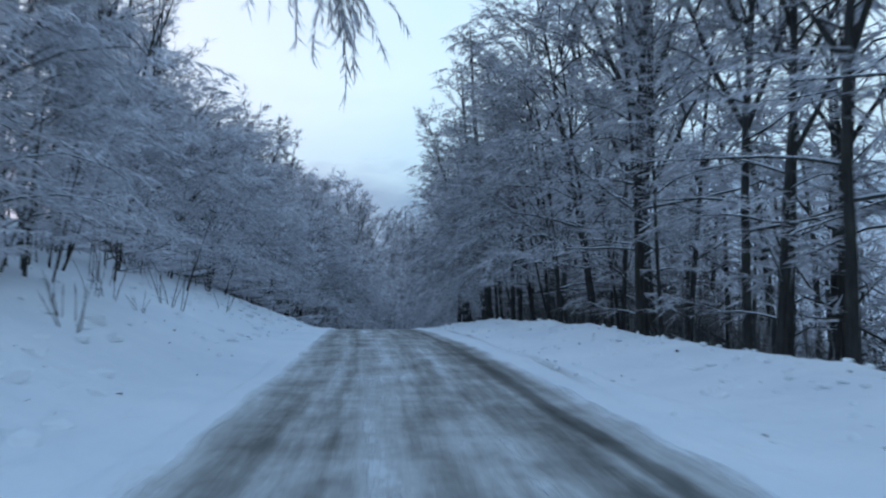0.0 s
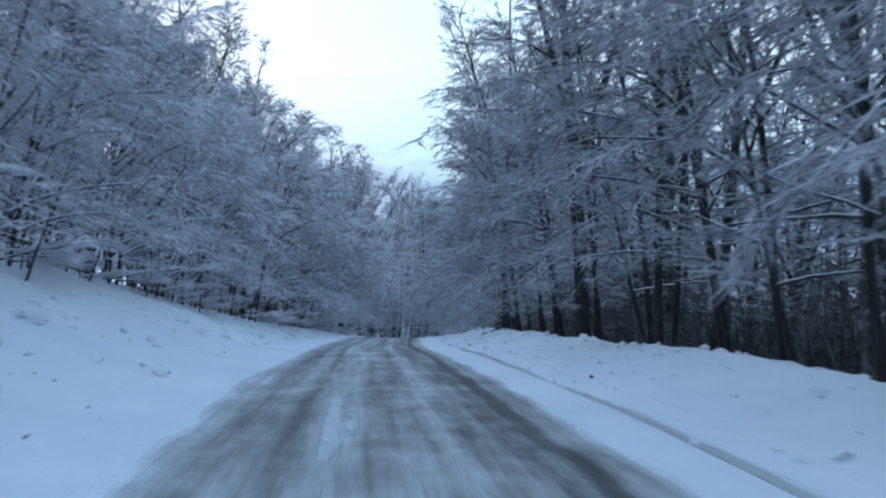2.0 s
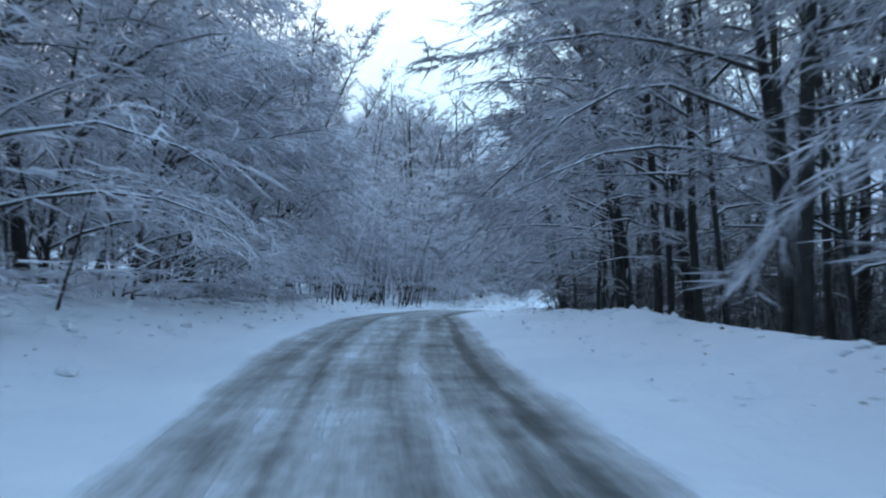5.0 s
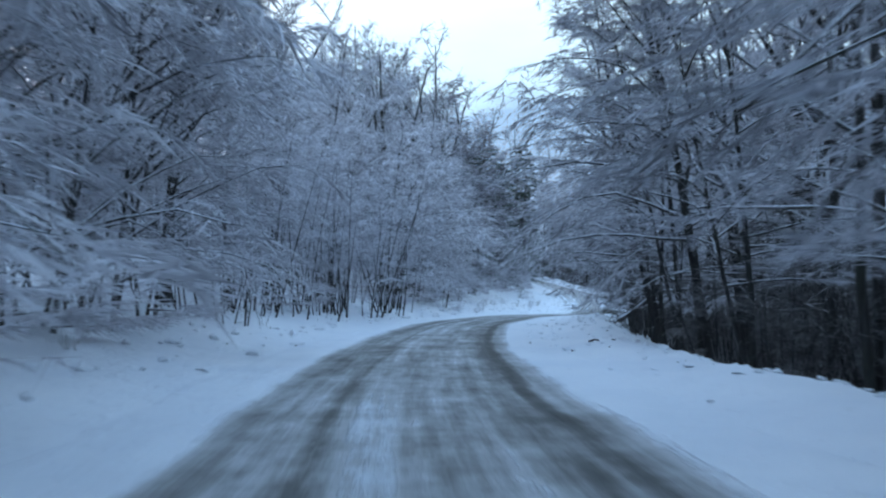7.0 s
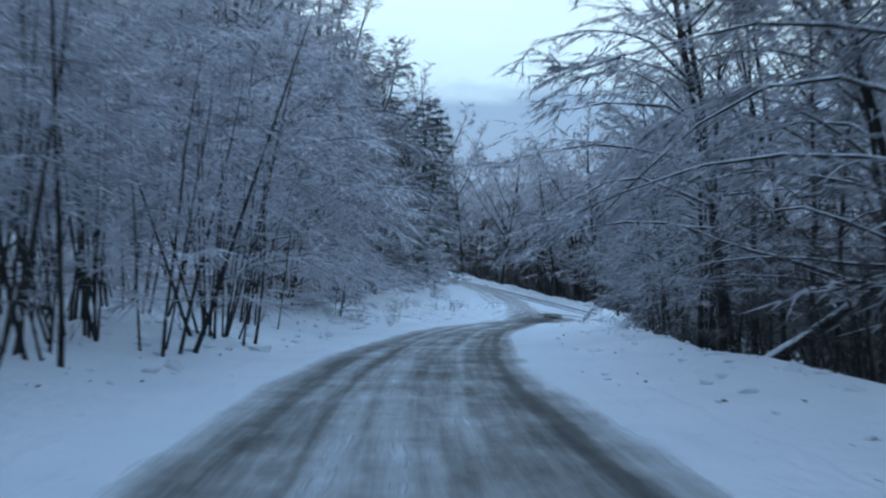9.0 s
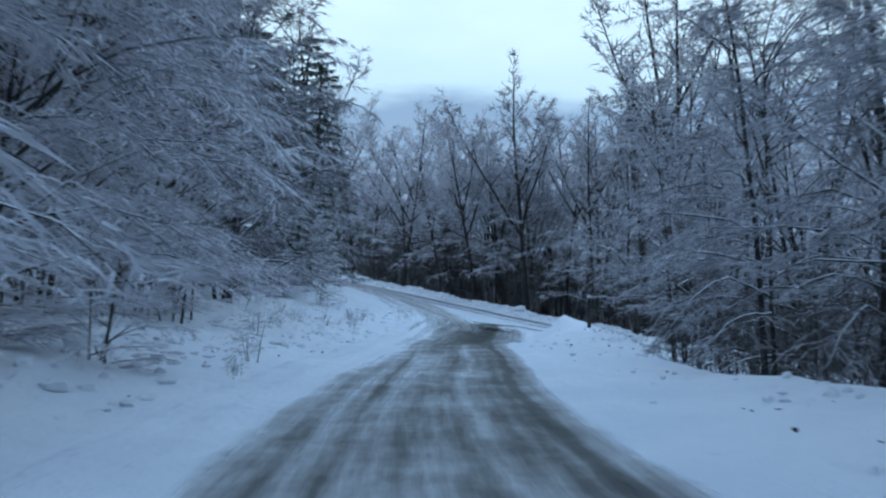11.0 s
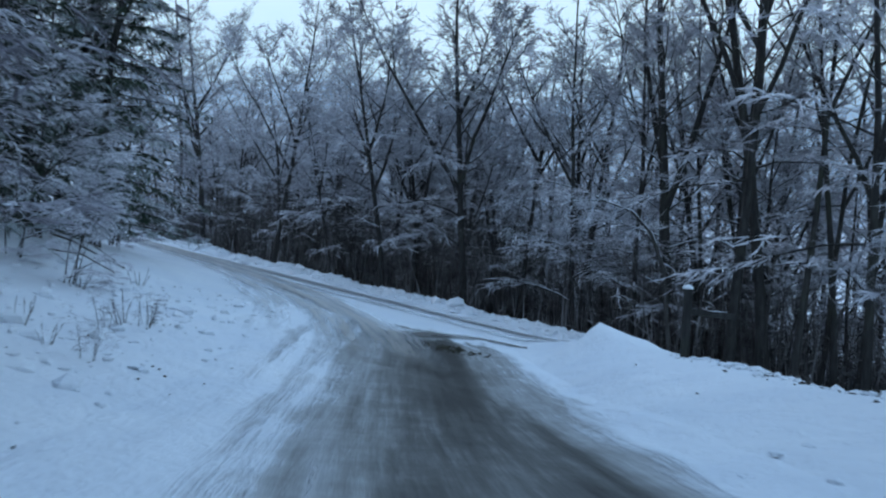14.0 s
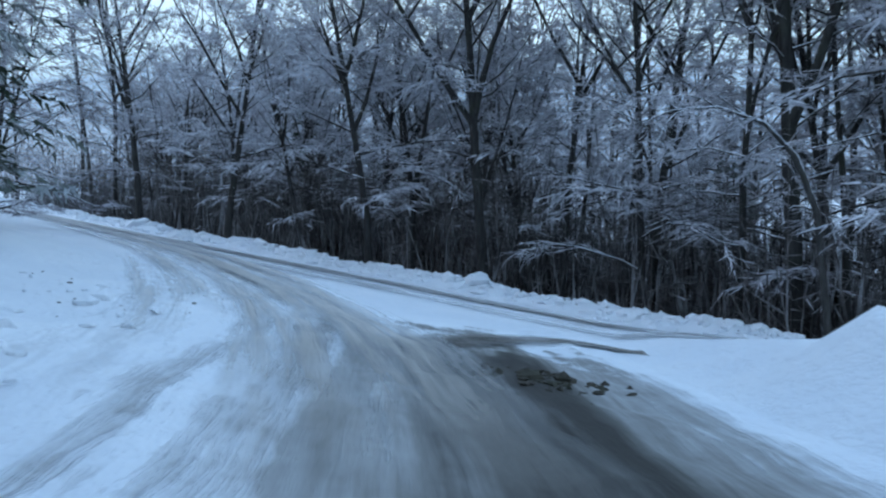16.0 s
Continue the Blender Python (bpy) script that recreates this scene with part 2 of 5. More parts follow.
def bark_material(name, dark, light, snow=0.0):
    m, t, b = material(name)
    geo = t.nodes.new("ShaderNodeNewGeometry")
    tco = t.nodes.new("ShaderNodeTexCoord").outputs["Object"]
    st = t.nodes.new("ShaderNodeMapping")
    st.inputs["Scale"].default_value = (6, 6, 1.2)
    t.links.new(tco, st.inputs[0])
    n1 = noise_node(t, 1.6, 6, 0.65, st.outputs[0])
    n2 = noise_node(t, 0.8, 3, 0.5, tco)
    col = ramp_node(t, n1.outputs[0], [(0.3, dark), (0.7, light)]).outputs[0]
    moss = ramp_node(t, n2.outputs[0], [(0.5, (0, 0, 0)), (0.72, (1, 1, 1))]).outputs[0]
    col = mix_node(t, math_node(t, "MULTIPLY", moss, 0.5), col, (0.055, 0.062, 0.038))
    if snow:
        sp = t.nodes.new("ShaderNodeSeparateXYZ")
        t.links.new(geo.outputs["Normal"], sp.inputs[0])
        up = math_node(t, "ADD", sp.outputs[2], math_node(t, "MULTIPLY_ADD", noise_node(t, 3.0, 4, 0.6, tco).outputs[0], 0.9, -0.45))
        lay = ramp_node(t, up, [(1.0 - snow, (0, 0, 0)), (min(1.0, 1.12 - snow), (1, 1, 1))]).outputs[0]
        col = mix_node(t, lay, col, (0.80, 0.84, 0.89))
    t.links.new(col, b.inputs["Base Color"])
    b.inputs["Roughness"].default_value = 0.9
    b.inputs["Specular IOR Level"].default_value = 0.15
    bump(t, b, n1.outputs[0], 0.5, 0.03)
    return m


def frost_material(name, dark, mid, light):
    """Twigs coated with hoar frost, some of them bare."""
    m, t, b = material(name)
    geo = t.nodes.new("ShaderNodeNewGeometry")
    obj = t.nodes.new("ShaderNodeTexCoord").outputs["Object"]
    patch = noise_node(t, 0.75, 4, 0.6, obj)
    v = math_node(t, "ADD", math_node(t, "MULTIPLY", geo.outputs["Random Per Island"], 0.24), math_node(t, "MULTIPLY_ADD", patch.outputs[0], 1.4, -0.30))
    info = t.nodes.new("ShaderNodeObjectInfo")
    v = math_node(t, "ADD", v, math_node(t, "MULTIPLY_ADD", info.outputs["Random"], 0.16, -0.08))
    col = ramp_node(t, v, [(0.22, dark), (0.5, mid), (0.85, light)])
    t.links.new(col.outputs[0], b.inputs["Base Color"])
    b.inputs["Roughness"].default_value = 0.85
    b.inputs["Specular IOR Level"].default_value = 0.2
    return m


def track_material(name, stops, tint, fade=0.0):
    """Packed brownish snow with tyre lines; its margins thin out over the snow below."""
    m, t, b = material(name)
    uv = t.nodes.new("ShaderNodeUVMap")
    uv.uv_map = "road"

    def stretched(su, sv, detail, rough):
        c = t.nodes.new("ShaderNodeMapping")
        c.inputs["Scale"].default_value = (su, sv, 1)
        t.links.new(uv.outputs[0], c.inputs[0])
        return noise_node(t, 1.0, detail, rough, c.outputs[0]).outputs[0]

    sp = t.nodes.new("ShaderNodeSeparateXYZ")
    t.links.new(uv.outputs[0], sp.inputs[0])
    uu = math_node(t, "ADD", sp.outputs[0], math_node(t, "MULTIPLY_ADD", stretched(0.3, 0.1, 3, 0.5), 0.9, -0.45))
    line = ramp_node(t, math_node(t, "MULTIPLY_ADD", uu, 0.125, 0.5), stops).outputs[0]
    streak, fine, blot = stretched(3.0, 0.12, 7, 0.65), stretched(12.0, 0.8, 5, 0.6), stretched(0.6, 0.4, 6, 0.7)
    s = math_node(t, "MULTIPLY_ADD", streak, 1.2, -0.6)
    s = math_node(t, "ADD", s, math_node(t, "MULTIPLY_ADD", blot, 0.6, -0.30))
    s = math_node(t, "ADD", s, math_node(t, "MULTIPLY_ADD", fine, 0.3, -0.15))
    s = math_node(t, "ADD", s, math_node(t, "MULTIPLY_ADD", stretched(1.3, 0.05, 4, 0.6), 1.3, -0.65))
    cover = math_node(t, "ADD", line, s)
    col = ramp_node(t, cover, [(0.05, tuple(0.3 * c for c in tint)), (0.35, tuple(0.62 * c for c in tint)), (0.65, tint)])
    snow, relief = snow_look(t)
    white = ramp_node(t, cover, [(0.62, (0, 0, 0)), (0.95, (1, 1, 1))]).outputs[0]
    t.links.new(mix_node(t, white, col.outputs[0], snow), b.inputs["Base Color"])
    b.inputs["Roughness"].default_value = 0.7
    bump(t, b, math_node(t, "MULTIPLY_ADD", relief, white, math_node(t, "MULTIPLY_ADD", fine, 0.4, math_node(t, "MINIMUM", cover, 1.0))), 0.8, 0.06)
    clear = ramp_node(t, cover, [(0.50, (1, 1, 1)), (1.05, (0, 0, 0))]).outputs[0]
    start = ramp_node(t, math_node(t, "MULTIPLY", sp.outputs[1], 0.05), [(fade, (0, 0, 0)), (fade + 0.4, (1, 1, 1))]).outputs[0]
    t.links.new(math_node(t, "MULTIPLY", clear, start), b.inputs["Alpha"])
    return m


SNOW = snow_material()
ROAD = road_material()
APRON = track_material("brown_packed_snow", [(p, (c,) * 3) for p, c in ((0.0, 1.5), (0.21, 1.25), (0.29, 0.92), (0.36, 0.86), (0.43, 0.94), (0.50, 0.76), (0.58, 0.70), (0.65, 0.76),
                                             (0.72, 0.64), (0.79, 0.90), (0.86, 1.3), (1.0, 1.5))], (0.62, 0.575, 0.53), 0.42)
LANE = track_material("tyre_worn_snow", [(0.0, (1.4,) * 3), (0.24, (1.25,) * 3), (0.31, (0.74,) * 3), (0.38, (0.70,) * 3), (0.46, (1.0,) * 3), (0.56, (0.95,) * 3), (0.64, (0.55,) * 3),
                                         (0.70, (0.46,) * 3), (0.78, (0.80,) * 3), (0.86, (1.2,) * 3), (1.0, (1.4,) * 3)], (0.40, 0.395, 0.39))
TURN = track_material("muddy_tyre_line", [(p, (c,) * 3) for p, c in ((0.36, 1.4), (0.42, 1.0), (0.46, 0.35), (0.50, 0.30), (0.53, 0.6), (0.57, 1.1), (0.62, 1.4))], (0.30, 0.27, 0.24))
BARK = bark_material("dark_bark", (0.020, 0.019, 0.018), (0.065, 0.062, 0.060))
LIMB = bark_material("snowy_limb", (0.03, 0.028, 0.027), (0.09, 0.086, 0.082), snow=0.68)
FROST = frost_material("frosted_twigs", (0.24, 0.230, 0.246), (0.57, 0.562, 0.595), (0.86, 0.86, 0.90))
FROST_DARK = frost_material("thinly_frosted_twigs", (0.135, 0.128, 0.138), (0.42, 0.414, 0.44), (0.77, 0.77, 0.81))
# darker copy of the thinly frosted twigs, with shade put into its colour
SHADED = frost_material("shaded_thinly_frosted_twigs", (0.075, 0.068, 0.076), (0.26, 0.246, 0.272), (0.68, 0.67, 0.72))
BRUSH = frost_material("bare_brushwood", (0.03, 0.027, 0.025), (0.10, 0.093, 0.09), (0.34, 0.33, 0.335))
NEEDLE = frost_material("snowy_needles", (0.018, 0.028, 0.018), (0.045, 0.062, 0.042), (0.50, 0.53, 0.55))
LITTER = bark_material("dead_leaves", (0.03, 0.026, 0.022), (0.10, 0.085, 0.07))


# ---- helpers ----
def mesh_of(name, verts, faces, mat, smooth=False):
    me = bpy.data.meshes.new(name)
    me.from_pydata(verts, [], faces)
    me.materials.append(mat)
    if smooth:
        me.polygons.foreach_set("use_smooth", [True] * len(me.polygons))
    me.update()
    return me


def part(name, me, parent, label=""):
    ob = new(name, me)
    ob.parent = parent
    return tagged(ob, label) if label else ob


def smooth(x, a, b):
    u = np.clip((np.asarray(x, float) - a) / (b - a), 0, 1)
    return u * u * (3 - 2 * u)


# ---- the lie of the land ----
# centre line of the driven road: x, y, height of the surface
LINE = np.array([(6.79, -60.0, -3.03), (4.74, -8.0, -2.17), (4.28, -0.1, -2.08), (2.98, 13.0, -2.01), (1.34, 25.5, -1.90), (-0.28, 37.8, -2.04), (-1.80, 49.9, -2.43), (-3.15, 61.7, -3.00), (-4.13, 73.8, -3.57), (-4.50, 85.3, -4.17), (-4.72, 98.4, -5.23), (-4.25, 110.4, -6.25), (-2.74, 123.0, -7.28), (-0.20, 135.3, -8.40), (2.22, 144.0, -9.20), (5.25, 153.0, -10.10), (8.20, 162.0, -11.05), (10.80, 168.5, -11.75), (13.90, 176.0, -12.40), (17.00, 183.5, -12.80)])


def dense(pts, step=0.5):
    """A smooth line through points, resampled."""
    p = np.asarray(pts, float)
    s = np.r_[0, np.cumsum(np.hypot(*np.diff(p[:, :2], axis=0).T))]
    g = np.gradient(p, s, axis=0)
    q = np.arange(0, s[-1], step)
    i = np.clip(np.searchsorted(s, q, side="right") - 1, 0, len(s) - 2)
    h = (s[i + 1] - s[i])[:, None]
    u = (q[:, None] - s[i][:, None]) / h
    return (2 * u**3 - 3 * u**2 + 1) * p[i] + (u**3 - 2 * u**2 + u) * h * g[i] + (3 * u**2 - 2 * u**3) * p[i + 1] + (u**3 - u**2) * h * g[i + 1]


ROADLINE = dense(LINE)
WAY = np.gradient(ROADLINE[:, :2], axis=0)
WAY /= np.linalg.norm(WAY, axis=1)[:, None]


def station(x, y):
    """Signed distance to the right of the centre line, road height, and place along it, for arrays."""
    x, y = np.asarray(x, float), np.asarray(y, float)
    i = np.clip(np.searchsorted(ROADLINE[:, 1], y), 0, len(ROADLINE) - 1)
    for _ in range(4):
        along = (x - ROADLINE[i, 0]) * WAY[i, 0] + (y - ROADLINE[i, 1]) * WAY[i, 1]
        i = np.clip(i + np.round(along * 2).astype(int), 0, len(ROADLINE) - 1)
    along = (x - ROADLINE[i, 0]) * WAY[i, 0] + (y - ROADLINE[i, 1]) * WAY[i, 1]
    d = (x - ROADLINE[i, 0]) * WAY[i, 1] - (y - ROADLINE[i, 1]) * WAY[i, 0]
    return d, ROADLINE[i, 2], i * 0.5 + along


# far bank of the crossing road, which climbs to the left
BANK_A, BANK_B = np.array((29.7, 185.0)), np.array((19.4, 218.0))
BANK_DIR = (BANK_B - BANK_A) / np.linalg.norm(BANK_B - BANK_A)


def bank(x, y):
    """Metres to the far side of the crossing road's bank, and along it from its low end."""
    dx, dy = np.asarray(x, float) - BANK_A[0], np.asarray(y, float) - BANK_A[1]
    return dx * BANK_DIR[1] - dy * BANK_DIR[0], dx * BANK_DIR[0] + dy * BANK_DIR[1]


def lumps(x, y):
    return (0.5 * np.sin(x * 0.9 + 1.3 * np.sin(y * 0.31)) * np.sin(y * 0.55 + 0.8 * np.sin(x * 0.4)) + 0.3 * np.sin(x * 2.1 + y * 0.7 + 2) * np.sin(y * 1.3 - x * 0.6)
            + 0.2 * np.sin(x * 4.3 - y * 2.2) * np.sin(y * 3.1 + x * 1.7))


def ground_z(x, y):
    x, y = np.asarray(x, float), np.asarray(y, float)
    d, z, s = station(x, y)
    l, r = np.maximum(-d - 2.0, 0), np.maximum(d - 2.0, 0)
    steep = 1 - smooth(y, 45, 90) * 0.58 + smooth(y, 112, 150) * 0.05
    left = steep * (0.10 * np.minimum(l, 2) + 0.42 * np.clip(l - 1.8, 0, 5.5) + 0.34 * np.clip(l - 7.3, 0, 40) + 0.1 * np.clip(l - 47, 0, 200))
    # the lower verge narrows and sinks along the second half, most before the junction
    wide = 1 - 0.22 * smooth(y, 86, 102) + 0.12 * smooth(y, 107, 117) - 0.10 * smooth(y, 138, 147) + 0.17 * smooth(y, 149, 160)
    tall = 1 + 0.35 * smooth(y, 54, 64) - 0.35 * smooth(y, 78, 88) - 0.65 * smooth(y, 86, 102) + 0.50 * smooth(y, 107, 117) - 0.80 * smooth(y, 138, 147) + 0.82 * smooth(y, 149, 160)
    right = tall * (0.06 * np.minimum(r, 3.5 * wide) + 0.20 * np.exp(-((r - 3.6 * wide) / 1.0) ** 2)) - (0.62 - 0.20 * (smooth(y, 86, 102) - smooth(y, 134, 144))) * np.clip(r - 4.3 * wide, 0, 7) - 0.28 * np.clip(r - 4.3 * wide - 7, 0, 40) + 0.12 * np.exp(-((r - 4.35) / 0.32) ** 2) * (smooth(y, 154, 160) - smooth(y, 171, 175))
    near = z + left + right
    # hillside that both roads cross at the junction
    b, along_bank = bank(x, y)
    flat = -11.74 - 0.15 * (x - 9.7) + 0.005 * (y - 168)
    edge = 28 - 14 * smooth(y, 172, 194)
    flat = flat + 0.14 * np.clip(-b - edge, 0, 60)
    rough = 0.85 + 0.3 * np.sin(along_bank * 0.9) * np.sin(along_bank * 0.37 + 1)
    rim = 0.42 * np.exp(-((b + 1.7) / 0.95) ** 2) * rough - 0.2 * np.clip(b - 0.2, 0, 4.8) - 0.6 * np.clip(b - 5.0, 0, 9) - 0.04 * np.clip(b - 14, 0, 80)
    late = 10 * smooth(d, 2.5, 5) * (1 - smooth(d, 7.5, 9.5))
    k = smooth(y - 0.25 * (x - 10) - late, 160, 174)
    k = np.maximum(k, smooth(d, 9, 13) * smooth(y, 148, 158))
    h = near * (1 - k) + (flat + rim) * k
    off = np.clip((np.abs(d) - 2.2) / 1.5, 0, 1) * (1 - k) + k * np.clip(np.abs(b + 8) / 5 - 0.9, 0.06, 1)
    h = h + 0.12 * lumps(x, y) * off + 0.05 * lumps(x * 2.7 + 5, y * 2.3) * off
    # ploughed heap on the corner
    h = h + (0.80 + 0.22 * lumps(x * 2.6, y * 2.6)) * np.exp(-np.sqrt(((x - 18.87) / 0.62) ** 2 + ((y - 175.0) / 0.95) ** 2 + 0.15) * 1.25 + 0.35) + 0.05 * np.exp(-(((x - 20.2) / 1.6) ** 2 + ((y - 173.8) / 1.6) ** 2))
    far = np.hypot(x - 5, y - 90)
    return h * (1 - smooth(far, 150, 420)) + smooth(far, 150, 420) * -14


def axis(a, b, step, reach):
    core = list(np.arange(a, b + 1e-6, step))
    g, lo, hi = step, core[0], core[-1]
    left, right = [], []
    while lo > -reach:
        g *= 1.22
        lo -= g
        hi += g
        left.append(lo)
        right.append(hi)
    return np.array(left[::-1] + core + right)


def build_ground():
    xs, ys = axis(-14, 33, 0.32, 2500), axis(-6, 222, 0.6, 2600)
    gx, gy = np.meshgrid(xs, ys)
    gz = ground_z(gx, gy)
    d, z, s = station(gx, gy)
    gz = gz - 0.10 * (1 - smooth(np.abs(d), 2.9, 3.5)) * (1 - smooth(gy, 180, 181.5)) * (gy > -57)
    n = len(xs)
    verts = np.stack([gx, gy, gz], -1).reshape(-1, 3)
    r, c = np.meshgrid(np.arange(len(ys) - 1), np.arange(n - 1), indexing="ij")
    i = (r * n + c).ravel()
    faces = np.stack([i, i + 1, i + n + 1, i + n], -1)
    ob = new("ground", mesh_of("ground", verts.tolist(), faces.tolist(), SNOW, True))
    tagged(ob, "snow-covered forest ground, bank and verge", "ground", kind="structure")


def strip(name, line, half, mat, lift, label, columns=31, grooves=False):
    """A road surface along a line, with the metres across and along as its coordinates."""
    p = np.asarray(line)
    w = np.gradient(p[:, :2], axis=0)
    w /= np.linalg.norm(w, axis=1)[:, None]
    off = np.linspace(-half, half, columns)
    x = p[:, 0, None] + off * w[:, 1, None]
    y = p[:, 1, None] - off * w[:, 0, None]
    ends = np.ones(len(p)) if grooves else smooth(len(p) - np.arange(len(p)), 0, 10)
    z = ground_z(x, y) + (lift + 0.06) * ends[:, None] - 0.06 - 0.09 * np.clip((np.abs(off) - half + 0.5) / 0.5, 0, 1)
    if grooves:
        near_part = smooth(p[:, 1, None], 4, 14) * (1 - smooth(p[:, 1, None], 60, 72))
        z = z - 0.06 * np.exp(-((off - 2.78) / 0.24) ** 2) * near_part
        z = z - 0.06 * np.exp(-((off + 2.55 + 0.1 * np.sin(p[:, 1, None] * 0.2)) / 0.10) ** 2) * (1 - smooth(p[:, 1, None], 16, 26))
        z = z + 0.05 * np.exp(-((np.abs(off) - 2.35) / 0.22) ** 2) * (0.7 + 0.5 * np.sin(p[:, 1, None] * 1.7) * np.sin(p[:, 1, None] * 0.63))
    n = columns
    r, c = np.meshgrid(np.arange(len(p) - 1), np.arange(n - 1), indexing="ij")
    i = (r * n + c).ravel()
    faces = np.stack([i, i + 1, i + n + 1, i + n], -1)
    me = mesh_of(name, np.stack([x, y, z], -1).reshape(-1, 3).tolist(), faces.tolist(), mat, True)
    s = np.r_[0, np.cumsum(np.hypot(*np.diff(p[:, :2], axis=0).T))]
    uvs = np.stack(np.broadcast_arrays(off[None, :], s[:, None]), -1).reshape(-1, 2)
    lay = me.uv_layers.new(name="road")
    idx = np.empty(len(me.loops), int)
    me.loops.foreach_get("vertex_index", idx)
    lay.data.foreach_set("uv", uvs[idx].ravel())
    return tagged(new(name, me), label, "road", kind="structure")


build_ground()
strip("road", ROADLINE[ROADLINE[:, 1] > -56], 3.6, ROAD, 0.012, "ploughed asphalt road with packed snow and wet wheel tracks", 73, True)
strip("side_road", dense([(41.8, 137.3), (32.6, 157.2), (23.0, 183.3), (18.2, 198.3), (13.0, 216.3), (4.3, 245.3), (-7.6, 284.3)]), 4.0, LANE, 0.05, "snow-covered side road with dark tyre lines climbing the hillside")
strip("junction_apron", dense([(8.1, 164), (9.8, 169), (11.5, 174.5), (13.0, 180), (14.0, 187), (14.5, 195.5), (14.2, 204), (12.9, 213), (10, 224)]), 4.0, APRON, 0.10,
      "brown packed snow where cars turn at the junction")

strip("turning_track", dense([(13.6, 177.2), (14.6, 178.6), (15.9, 180.0), (17.4, 180.9), (19.0, 181.2), (20.2, 180.9), (21.2, 180.2)], 0.3), 1.3, TURN, 0.075, "thin muddy tyre line curving from the road into the side road", 13)


# ---- trees ----
def aside(way):
    o = way.cross(Vector((0, 0, 1)))
    return o.normalized() if o.length > 1e-4 else Vector((1, 0, 0))


